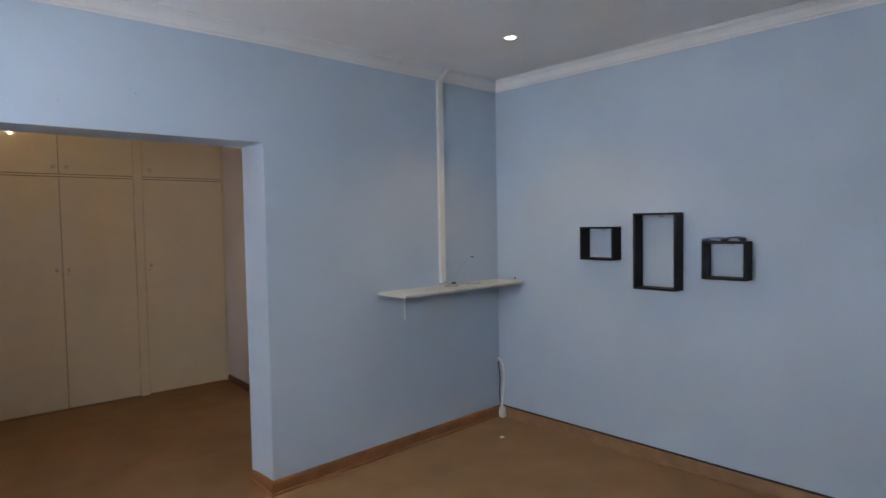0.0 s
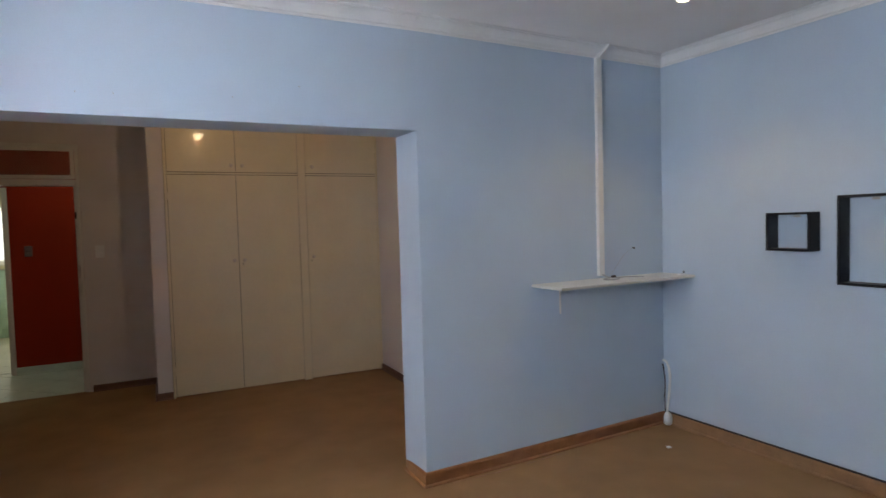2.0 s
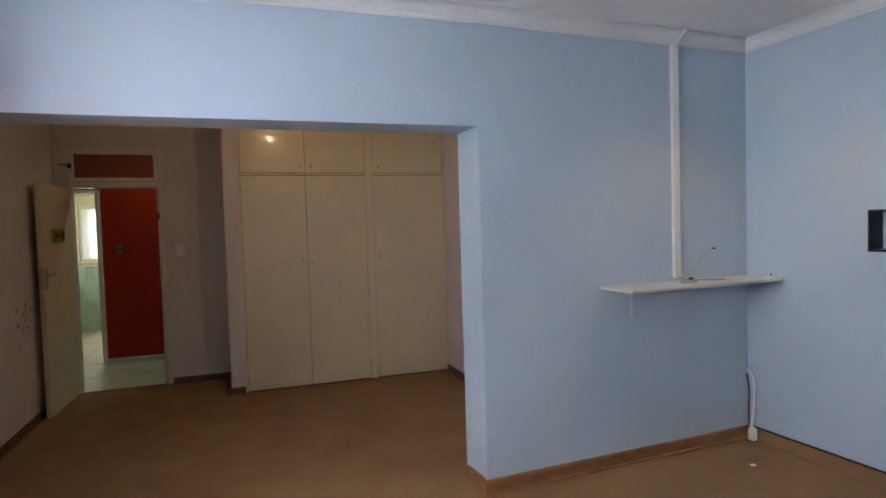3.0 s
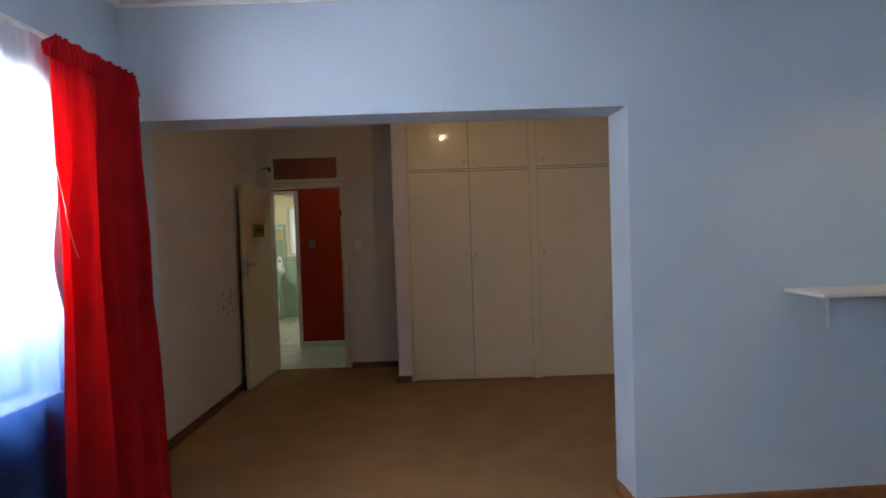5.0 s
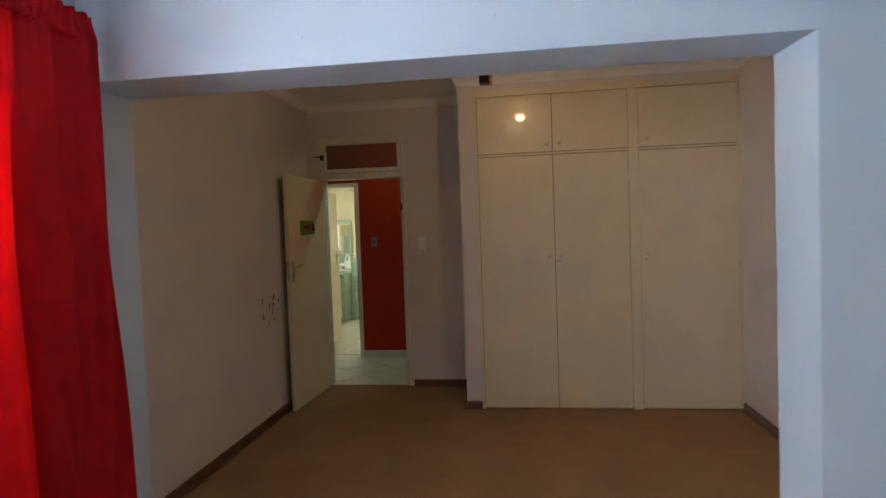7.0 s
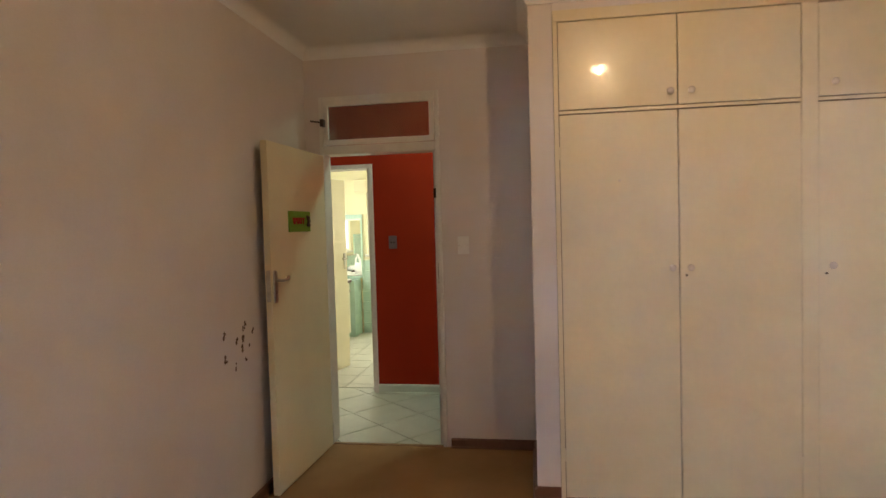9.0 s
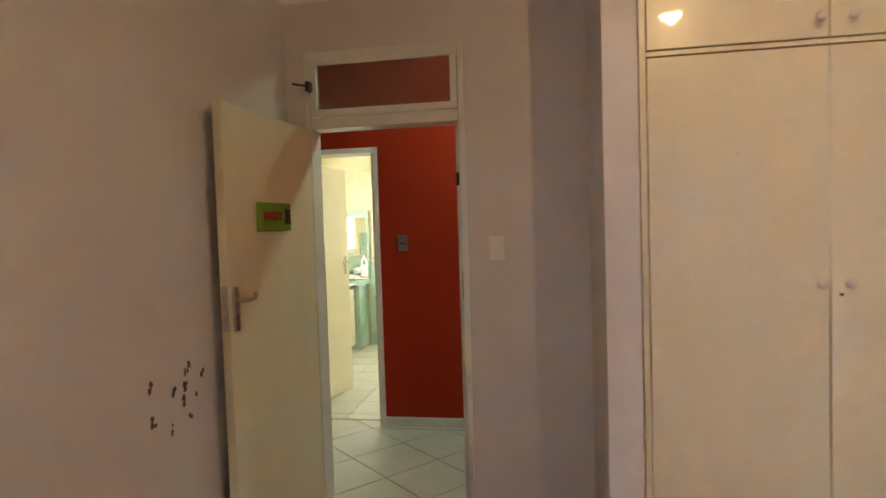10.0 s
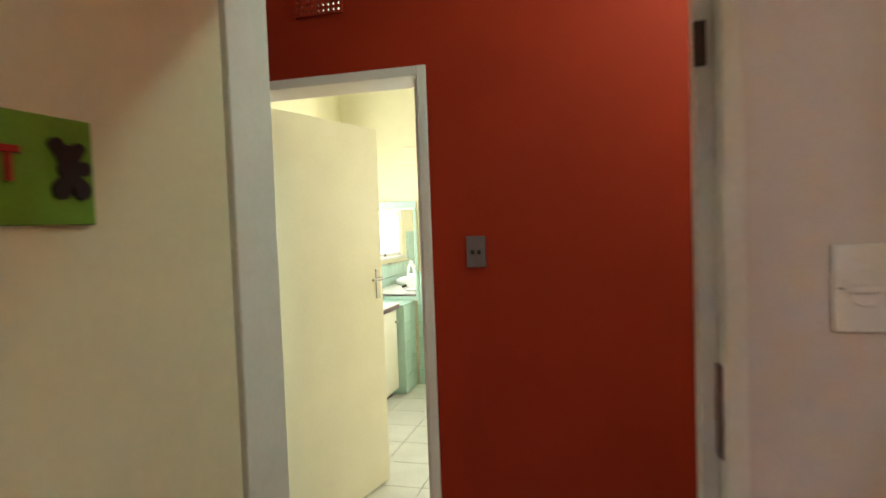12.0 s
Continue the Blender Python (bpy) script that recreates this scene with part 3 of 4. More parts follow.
pipe = thing("corner_pipe", "white plastic cable pipe ending in the room corner", "pipe", pose(EAST - 0.016, CORNER - 0.045, 0.0))
tube([(-0.004, 0.035, 0.485), (0.0, 0.02, 0.49), (0.0, -0.012, 0.46), (0.0, -0.03, 0.40), (0.0, -0.026, 0.28), (-0.004, -0.012, 0.16), (-0.012, -0.004, 0.07)], 0.0095, "conduit", WHITEPLASTIC, pipe)
tube([(-0.010, 0.03, 0.46), (-0.014, 0.006, 0.38), (-0.016, 0.002, 0.30), (-0.02, 0.008, 0.2), (-0.014, 0.0, 0.08)], 0.005, "cord", DARKMETAL, pipe, "dark cable beside the pipe")
part("socket", lathe([(0.018, 0.0), (0.03, 0.01), (0.032, 0.05), (0.024, 0.085), (0.014, 0.095)]), WHITEPLASTIC, pipe, at=pose(-0.012, -0.018, 0.001), smooth=True)
scrap = tagged(part("paper_scrap", box(3.20, 3.228, 3.02, 3.045, 0.001, 0.010, 0.003), WHITEPLASTIC), "small white scrap lying on the floor", "scrap")


# ---- ceiling spots ----
def downlight(label, x, y):
    d = thing("downlight", label, "downlight", pose(x, y, CEIL), "recessed ceiling spots")
    ring = bmesh.new()
    prof = [(0.045, -0.001), (0.045, -0.004), (0.040, -0.008), (0.031, -0.006), (0.030, -0.001)]
    rings = [[ring.verts.new((r * math.cos(i * math.pi / 14), r * math.sin(i * math.pi / 14), z)) for i in range(28)] for r, z in prof]
    for k in range(len(rings)):
        a, b = rings[k], rings[(k + 1) % len(rings)]
        for i in range(28):
            ring.faces.new((a[i], a[(i + 1) % 28], b[(i + 1) % 28], b[i]))
    part("trim_ring", ring, CORNICE, d, smooth=True)
    part("lamp", lathe([(0.029, -0.001), (0.029, -0.004), (0.022, -0.008), (0.008, -0.010)]), BULB, d, "glowing warm lamp")


downlight("lit recessed ceiling spot with a white ring", 2.80, 2.51)


def ceiling_spotlights():
    """Brass and dark metal fitting under the ceiling with a hanging square head and a lit lamp."""
    f = thing("ceiling_light", "brass and dark metal ceiling light with one lit lamp", "ceiling light", pose(0.47, 4.70, CEIL))
    part("base_bar", box(-0.03, 0.03, -0.26, 0.26, -0.022, -0.0005, 0.006), BRASS, f)
    part("arm", rod(bmesh.new(), (0.12, 0.16, -0.05), (0.0, 0.16, -0.02), 0.007), BRASS, f)
    part("arm", rod(bmesh.new(), (-0.07, -0.16, -0.335), (-0.01, -0.16, -0.02), 0.007), BRASS, f)
    head = part("shade", box(-0.10, -0.045, -0.20, -0.13, -0.465, -0.34, 0.003), DARKMETAL, f, "dark square lamp shade")
    part("trim", box(-0.0448, -0.030, -0.20, -0.13, -0.465, -0.335, 0.002), BRASS, head, "polished brass edge")
    part("cup", lathe([(0.012, 0.0), (0.056, -0.010), (0.064, -0.030), (0.064, -0.056), (0.058, -0.056)]), BRASS, f, at=pose(0.13, 0.16, -0.045), smooth=True)
    part("lamp", lathe([(0.058, -0.0565), (0.058, -0.076), (0.052, -0.083), (0.016, -0.086)]), BULB, f, "glowing warm lamp", at=pose(0.13, 0.16, -0.045), smooth=True)


ceiling_spotlights()


# ---- back room: wardrobe ----
def knob(parent, x, z):
    k = part("knob", lathe([(0.008, 0.0), (0.008, 0.010), (0.013, 0.014), (0.018, 0.022), (0.017, 0.028), (0.010, 0.032)], 20), KNOBMAT, parent, "round pale plastic knob", smooth=True)
    k.matrix_basis = pose(x, -0.0185, z, 90)
    return k


def wardrobe():
    """Built-in wardrobe with three tall doors and three top doors, set in a painted frame."""
    w = thing("wardrobe", "cream gloss built-in wardrobe with three tall and three top doors", "wardrobe", pose(0.21, 6.17, 0))
    wd = EAST2 - 0.21 - 0.002
    g = 0.0026
    part("side_panel", box(0.0, 0.018, 0.02, 0.70, 0.0, 2.66), GLOSS, w)
    part("side_panel", box(wd - 0.018, wd, 0.02, 0.70, 0.0, 2.66), GLOSS, w)
    part("back_panel", box(0.02, wd - 0.02, 0.69, 0.70, 0.0, 2.66), GLOSS, w)
    part("top_panel", box(0.0, wd, 0.0, 0.70, 2.661, CEIL - 0.001), CREAM, w, "plastered panel above the wardrobe")
    part("frame_stile", box(0.0, 0.024, -0.002, 0.0185, 0.0, 2.60, 0.0015), GLOSS, w)
    part("frame_stile", box(1.235, 1.312, -0.002, 0.0185, 0.0, 2.60, 0.0015), GLOSS, w)
    part("frame_stile", box(wd - 0.016, wd, -0.002, 0.0185, 0.0, 2.60, 0.0015), GLOSS, w)
    part("frame_rail", box(0.0, wd, -0.002, 0.0185, 2.6005, 2.66, 0.0015), GLOSS, w)
    for a, b in ((0.025, 1.234), (1.313, wd - 0.017)):
        part("frame_rail", box(a, b, -0.001, 0.0185, 2.108, 2.125, 0.0015), GLOSS, w)
    # added sheet behind the doors, coloured as the shade in their gaps
    part("gap_backing", box(0.02, wd - 0.02, 0.03, 0.04, 0.02, 2.65), GAPSHADE, w)
    spans = ((0.025, 0.636, 0.592), (0.636, 1.234, 0.683), (1.313, wd - 0.017, 1.362))
    for a, b, kx in spans:
        d = part("door", box(a + g, b - g, 0.0, 0.018, 0.012, 2.102, 0.0018), GLOSS, w)
        knob(d, kx, 1.275)
        if kx != 0.592:
            part("keyhole", rod(bmesh.new(), (kx - 0.012, 0.0, 1.232), (kx - 0.012, -0.003, 1.232), 0.006), DARKMETAL, d)
        for z in (0.25, 1.9):
            hx = b - 0.002 if kx > 0.65 and kx < 1.0 or kx > 1.2 else a + 0.002
            part("hinge", rod(bmesh.new(), (hx, -0.004, z - 0.035), (hx, -0.004, z + 0.035), 0.0045), GLOSS, d)
        d = part("top_door", box(a + g, b - g, 0.0, 0.018, 2.131, 2.596, 0.0018), GLOSS, w)
        knob(d, kx + (0.012 if kx > 0.6 else 0.0), 2.192)
    return w


wardrobe()



# ---- back room: door, frame, fanlight ----
def door_frame(name, label, x0, x1, y0, y1, z1, trans=None, face=0.04, mat=FRAMEPAINT):
    """Pressed steel frame lining an opening, with a raised face and a stop."""
    f = thing(name, label, "door frame", kind="structure")
    e = 0.008
    top = trans if trans else z1
    part("jamb", box(x0 + 0.001, x0 + face, y0 - e, y1 + e, 0.001, top, 0.004), mat, f)
    part("jamb", box(x1 - face, x1 - 0.001, y0 - e, y1 + e, 0.001, top, 0.004), mat, f)
    part("head", box(x0 + face + 0.0005, x1 - face - 0.0005, y0 - e, y1 + e, top - face, top, 0.004), mat, f)
    for a, b in ((x1 - face - 0.026, x1 - face),):
        part("stop", box(a + 0.0003, b, y0 + 0.045, y1 - 0.02, 0.002, z1 - face - 0.002, 0.002), mat, f)
    return f


frame_1 = door_frame("door_frame_1", "cream painted steel door frame with a glazed fanlight above", DOOR[0], DOOR[1], BACK0, BACK1, 2.085, 2.445, 0.03)
XA, XB = DOOR[0] + 0.03, DOOR[1] - 0.03
part("transom", box(XA + 0.001, XB - 0.001, BACK0 - 0.008, BACK1 + 0.008, 2.045, 2.105, 0.005), FRAMEPAINT, frame_1)
fan = part("fanlight_sash", add_box(add_box(add_box(box(XA + 0.004, XB - 0.004, BACK0 - 0.012, BACK0 + 0.02, 2.110, 2.145, 0.003), XA + 0.004, XB - 0.004, BACK0 - 0.012, BACK0 + 0.02, 2.378, 2.4145, 0.003),
    XA + 0.004, XA + 0.038, BACK0 - 0.011, BACK0 + 0.02, 2.1455, 2.3775, 0.003), XB - 0.038, XB - 0.004, BACK0 - 0.011, BACK0 + 0.02, 2.1455, 2.3775, 0.003), FRAMEPAINT, frame_1)
pane = part("pane", box(XA + 0.036, XB - 0.036, BACK0 + 0.002, BACK0 + 0.006, 2.144, 2.380), DUSTY, fan, "dusty fanlight glass")
part("strike", box(XB - 0.006, XB + 0.003, BACK0 + 0.016, BACK0 + 0.042, 1.135, 1.275, 0.002), GREYPLATE, frame_1)
part("bumper", box(XB - 0.028, XB - 0.011, BACK0 + 0.037, BACK0 + 0.0448, 1.722, 1.788, 0.002), DARKMETAL, frame_1, "small dark rubber bumper")
# small block coloured as the shade inside the latch hole
part("latch_hole", box(XB - 0.0075, XB - 0.0062, BACK0 + 0.022, BACK0 + 0.036, 1.19, 1.225), GAPSHADE, frame_1)
stay = part("fanlight_stay", add_box(rod(bmesh.new(), (XA + 0.01, BACK0 - 0.05, 2.262), (XA - 0.06, BACK0 - 0.09, 2.268), 0.006), XA - 0.004, XA + 0.022, BACK0 - 0.06, BACK0 - 0.013, 2.235, 2.285, 0.004), DARKMETAL, frame_1, "dark metal fanlight stay")

# leaf in its own axes: x from hinge to free edge, y through the thickness, z up
LEAF_W, LEAF_T = 0.80, 0.04
hinge, free = Vector((-1.340, 6.846)), Vector((-1.380, 6.035))
ang = math.degrees(math.atan2(free.y - hinge.y, free.x - hinge.x))
leaf = thing("door_1", "cream gloss flush door standing open against the wall", "door", pose(hinge.x, hinge.y, 0.008, 0, 0, ang))


def lever_set(parent, x, z, side, y, s=1, length=0.11, mat=STEEL):
    """Long worn back plate with a bent lever. side: the way the lever points along x."""
    bm = bmesh.new()
    w = [(-0.5, -0.018), (-0.42, -0.021), (0.3, -0.021), (0.45, -0.017), (0.5, -0.010), (0.5, 0.010), (0.45, 0.017), (0.3, 0.021), (-0.42, 0.021), (-0.5, 0.018)]
    for k in (0.0, 0.009):
        for h, a in w:
            bm.verts.new((x + a * (1 if k == 0 else 0.82), k, z + h * 0.185 * (1 if k == 0 else 0.96)))
    bm.verts.ensure_lookup_table()
    n = len(w)
    for i in range(n):
        bm.faces.new((bm.verts[i], bm.verts[(i + 1) % n], bm.verts[n + (i + 1) % n], bm.verts[n + i]))
    bm.faces.new([bm.verts[i] for i in range(n)])
    bm.faces.new([bm.verts[n + i] for i in range(n)])
    for v in bm.verts:
        v.co.y = y + s * v.co.y
    plate = part("handle_plate", bm, mat, parent, "worn metal handle plate")
    zl = z + 0.035
    tube([(x, y + s * 0.008, zl), (x, y + s * 0.045, zl), (x + side * 0.02, y + s * 0.052, zl), (x + side * 0.07, y + s * 0.05, zl + 0.002), (x + side * length, y + s * 0.045, zl + 0.012), (x + side * (length + 0.006), y + s * 0.045, zl + 0.017)], 0.0085, "lever", mat, plate)
    part("keyhole", box(x - 0.003, x + 0.003, min(y + s * 0.0085, y + s * 0.0098), max(y + s * 0.0085, y + s * 0.0098), z - 0.045, z - 0.022, 0.0005), DARKMETAL, plate)


part("panel", box(0, LEAF_W, -LEAF_T, 0, 0, 2.028, 0.0025), DOORPAINT, leaf)
lever_set(leaf, 0.762, 1.200, -1, 0.0, length=0.078)
part("lock_plate", box(LEAF_W + 0.0002, LEAF_W + 0.003, -0.033, -0.007, 1.115, 1.295, 0.001), STEEL, leaf, "worn metal lock plate on the door edge")
part("latch", box(LEAF_W + 0.003, LEAF_W + 0.012, -0.027, -0.013, 1.225, 1.25, 0.003), STEEL, leaf)
for z in (0.25, 1.75):
    part("hinge", rod(bmesh.new(), (0.002, -0.046, z - 0.05), (0.002, -0.046, z + 0.05), 0.006), FRAMEPAINT, leaf)

sign = thing("name_board", "bright green painted name board with red letters on the door", "sign")
sign.matrix_basis = leaf.matrix_basis @ pose(0.422, 0.0005, 1.572) @ Matrix(((-1, 0, 0, 0), (0, 0, 1, 0), (0, 1, 0, 0), (0, 0, 0, 1)))
part("board", box(-0.149, 0.149, -0.064, 0.064, 0.0, 0.009, 0.0015), GREENBOARD, sign)


def letters(word, wide, high, mat, parent, x, y, z, depth):
    """Raised letters brought to a given width and height."""
    cu = bpy.data.curves.new("letters", "FONT")
    cu.body, cu.size, cu.extrude, cu.bevel_depth, cu.space_character, cu.offset = word, 0.06, depth, 0.0008, 1.20, 0.0010
    cu.materials.append(mat)
    tmp = new("letters", cu)
    me = bpy.data.meshes.new_from_object(tmp)
    bpy.data.objects.remove(tmp)
    xs, ys = [v.co.x for v in me.vertices], [v.co.y for v in me.vertices]
    kx, ky = wide / (max(xs) - min(xs)), high / (max(ys) - min(ys))
    for v in me.vertices:
        v.co.x, v.co.y = (v.co.x - min(xs)) * kx, (v.co.y - min(ys)) * ky
    ob = new("letters", me)
    ob.parent = parent
    ob.matrix_basis = pose(x, y, z)
    return tagged(ob, "red wooden letters")


letters("WYATT", 0.160, 0.040, REDLETTER, sign, -0.108, -0.016, 0.012, 0.003)


def silhouette(discs, cx, cy, low, high, steps=72):
    """One flat cut-out whose outline is the far edge of overlapping discs, seen from its middle."""
    bm = bmesh.new()
    ring = []
    for k in range(steps):
        dx, dy = math.cos(2 * math.pi * k / steps), math.sin(2 * math.pi * k / steps)
        far = 0.006
        for x, y, r in discs:
            along = (x - cx) * dx + (y - cy) * dy
            off = ((x - cx) * dy - (y - cy) * dx) ** 2
            if off < r * r:
                far = max(far, along + math.sqrt(r * r - off))
        ring.append((cx + far * dx, cy + far * dy))
    lower, upper = [[bm.verts.new((x, y, z)) for x, y in ring] for z in (low, high)]
    bm.faces.new(lower)
    bm.faces.new(upper)
    for k in range(steps):
        bm.faces.new((lower[k], lower[(k + 1) % steps], upper[(k + 1) % steps], upper[k]))
    return bm


bm = silhouette([(0.110, 0.018, 0.013), (0.097, 0.030, 0.009), (0.126, 0.026, 0.009), (0.114, 0.002, 0.015), (0.132, 0.004, 0.009), (0.102, -0.022, 0.012), (0.128, -0.022, 0.012)], 0.113, 0.0, 0.0095, 0.015)
part("cut_out", bm, BLACKFIG, sign, "black painted cut-out shape")


def chips():
    """Small gouges where the plaster has chipped behind the door."""
    c = thing("plaster_chips", "cluster of small dark chips in the cream wall", "wall damage", pose(WEST2, 5.85, 0.92))
    rng = random.Random(5)
    for y, z in ((5.684, 0.998), (5.91, 1.019), (5.985, 0.978), (5.877, 0.948), (5.808, 0.953), (5.866, 0.894), (5.936, 0.896), (5.90, 0.83), (5.693, 0.878), (5.795, 0.816), (5.875, 0.925), (5.885, 1.000)):
        bm = bmesh.new()
        for _ in range(3):
            a, b = rng.uniform(-0.012, 0.012), rng.uniform(-0.016, 0.016)
            r = rng.uniform(0.006, 0.012)
            n = 7
            vs = [bm.verts.new((0.0012, y - 5.85 + a + r * rng.uniform(0.5, 1.3) * math.cos(i * 6.28 / n), z - 0.92 + b + r * rng.uniform(0.6, 1.7) * math.sin(i * 6.28 / n))) for i in range(n)]
            low = [bm.verts.new((-0.001, v.co.y, v.co.z)) for v in vs]
            bm.faces.new(vs)
            for i in range(n):
                bm.faces.new((vs[i], vs[(i + 1) % n], low[(i + 1) % n], low[i]))
        part("chip", bm, CHIP, c)


chips()


def wall_marks():
    """Filled nail holes over the opening, and small stains."""
    w = thing("nail_holes", "a few small filled nail holes in the blue wall", "wall damage", pose(0, NORTH0, 2.2))
    rng = random.Random(8)
    for x, z in ((-0.177, 2.228), (0.506, 2.25), (-0.024, 2.23), (0.845, 2.327)):
        bm = bmesh.new()
        n, r = 8, rng.uniform(0.003, 0.0045)
        vs = [bm.verts.new((x + r * rng.uniform(0.5, 1.1) * math.cos(i * 6.28 / n), -0.001, z - 2.2 + r * rng.uniform(0.8, 1.6) * math.sin(i * 6.28 / n))) for i in range(n)]
        low = [bm.verts.new((v.co.x, 0.001, v.co.z)) for v in vs]
        bm.faces.new(vs)
        for i in range(n):
            bm.faces.new((vs[i], vs[(i + 1) % n], low[(i + 1) % n], low[i]))
        part("hole", bm, CABLE, w)
    st = thing("varnish_stains", "thin reddish varnish stains on the floor beside the skirting", "stain", NR @ pose(2.0, NORTH0 - 0.05, 0.0))
    for k in range(7):
        bm = bmesh.new()
        x, y, a = -0.25 + 0.12 * k + rng.uniform(-0.04, 0.04), rng.uniform(-0.015, 0.012), rng.uniform(0.03, 0.09)
        n = 12
        vs = [bm.verts.new((x + a * math.cos(i * 6.28 / n) * rng.uniform(0.7, 1.1), y + 0.006 * math.sin(i * 6.28 / n) * rng.uniform(0.5, 1.4), 0.0016)) for i in range(n)]
        low = [bm.verts.new((v.co.x, v.co.y, 0.0002)) for v in vs]
        bm.faces.new(vs)
        for i in range(n):
            bm.faces.new((vs[i], vs[(i + 1) % n], low[(i + 1) % n], low[i]))
        part("stain", bm, SKIRTING, st)
    strip = tagged(part("ceiling_joint", box(2.503, 2.507, 0.6, 2.11, CEIL - 0.002, CEIL - 0.0004, 0.0005), CORNICE, at=pose(2.505, 2.11, 0, 0, 0, 7) @ pose(-2.505, -2.11, 0)), "thin raised joint line in the ceiling", "ceiling joint", kind="structure")
    dot = tagged(part("paint_chip", rod(bmesh.new(), (0.546, 6.1685, 1.742), (0.546, 6.1705, 1.742), 0.007, 0.006, 9), KNOBMAT), "small chip in the wardrobe door paint", "paint chip")


wall_marks()


def switch_plate(name, label, x, y, z, w, h, mat, dark):
    """A wall plate with either a wide rocker in a round boss or two small dark toggles."""
    s = thing(name, label, "light switch", pose(x, y, z))
    plate = part("plate", box(-w / 2, w / 2, -0.009, -0.0005, -h / 2, h / 2, 0.003), mat, s)
    if dark:
        for cx in (-0.012, 0.012):
            part("toggle", box(cx - 0.006, cx + 0.006, -0.016, -0.0092, -0.010, 0.006, 0.002), DARKMETAL, s, "small dark toggle")
    else:
        part("boss", lathe([(0.026, 0.0), (0.026, 0.0015), (0.024, 0.003)], 28), mat, s, at=pose(0, -0.0092, 0, 90))
        part("rocker", box(-0.022, 0.022, -0.019, -0.0124, -0.006, 0.006, 0.003), mat, s)
        for cx in (-0.030, 0.030):
            part("mark", box(cx - 0.004, cx + 0.004, -0.0098, -0.0092, -0.0015, 0.0015), CABLE, s)
    for sz in (-1, 1):
        part("screw", rod(bmesh.new(), (0, -0.009, sz * h * 0.36), (0, -0.0105, sz * h * 0.36), 0.003), mat, s)
    return s


switch_plate("light_switch", "white plastic light switch on the cream wall", -0.382, BACK0, 1.393, 0.078, 0.122, WHITEPLASTIC, False)
switch_plate("light_switch", "grey metal two-way light switch on the red wall", -1.174, HALL, 1.393, 0.074, 0.118, GREYPLATE, True)


def air_vent():
    """Perforated plate over a hole through the hall wall."""
    x0, x1, z0, z1 = VENT
    cx, cz = (x0 + x1) / 2, (z0 + z1) / 2
    v = thing("air_vent", "small red painted perforated air vent high on the red wall", "air vent", pose(cx, HALL, cz))
    w, h = (x1 - x0) / 2 + 0.012, (z1 - z0) / 2 + 0.012
    cols, rows, bar = 9, 6, 0.0092
    for k in range(cols + 1):
        x = -w + (2 * w - bar) * k / cols
        part("upright_bar", box(x, x + bar, -0.016, -0.0005, -h, h), RED, v)
    for r in range(rows + 1):
        z = -h + (2 * h - bar) * r / rows
        for k in range(cols):
            a = -w + (2 * w - bar) * k / cols + bar + 0.0002
            part("cross_bar", box(a, -w + (2 * w - bar) * (k + 1) / cols - 0.0002, -0.0156, -0.0006, z, z + bar), RED, v)


air_vent()
threshold = tagged(part("threshold_strip", box(-1.345, -0.557, 6.872, 6.902, 0.0, 0.006, 0.002), SKIRTING_PALE), "pale worn strip between carpet and tiles", "threshold", kind="structure")

# ---- hall and bathroom ----
door_frame("door_frame_2", "pale pink-white painted bathroom door frame", BATH[0], BATH[1], HALL, HALL + 0.18, 2.11, None, 0.038, FRAMEPINK)

b_h, b_f = Vector((-2.156, 8.335)), Vector((-1.948, 9.16))
leaf2 = thing("door_2", "cream painted flush bathroom door standing open", "door", pose(b_h.x, b_h.y, 0.004, 0, 0, math.degrees(math.atan2(b_f.y - b_h.y, b_f.x - b_h.x))))
W2 = (b_f - b_h).length
part("panel", box(0, W2, 0.0, 0.04, 0.006, 2.055, 0.0025), DOORPALE, leaf2)


def lever_small(parent, x, z):
    bm = box(x - 0.019, x + 0.019, -0.008, -0.0003, z - 0.085, z + 0.085, 0.003)
    p = part("handle_plate", bm, STEEL, parent, "chrome handle plate")
    tube([(x, -0.006, z + 0.03), (x, -0.045, z + 0.03), (x - 0.03, -0.05, z + 0.03), (x - 0.11, -0.048, z + 0.03)], 0.008, "lever", STEEL, p)


lever_small(leaf2, W2 - 0.05, 1.17)

# windows, pelmet, towel rail
def bath_window(name, label, at, length, z0, z1):
    """Steel window with obscured glass; along x from its own origin, outside towards +y."""
    w = thing(name, label, "window", at, kind="structure")
    for b in ((0, length, z0, z0 + 0.04), (0, length, z1 - 0.04, z1), (0, 0.04, z0 + 0.041, z1 - 0.041), (length - 0.04, length, z0 + 0.041, z1 - 0.041)):
        part("frame", box(b[0] + 0.001, b[1] - 0.001, 0.02, 0.06, b[2], b[3], 0.003), FRAMEPAINT, w)
    p = part("pane", box(0.041, length - 0.041, 0.038, 0.042, z0 + 0.041, z1 - 0.041), FROSTED, w, "white obscured glass")
    p.visible_shadow = False
    part("window_sill", box(-0.04, length + 0.04, -0.035, 0.02, z0 - 0.035, z0 - 0.001, 0.006), FRAMEPAINT, w)
    part("catch", box(length * 0.5 - 0.012, length * 0.5 + 0.012, 0.004, 0.02, z0 + 0.005, z0 + 0.035, 0.003), DARKMETAL, w)
    return w


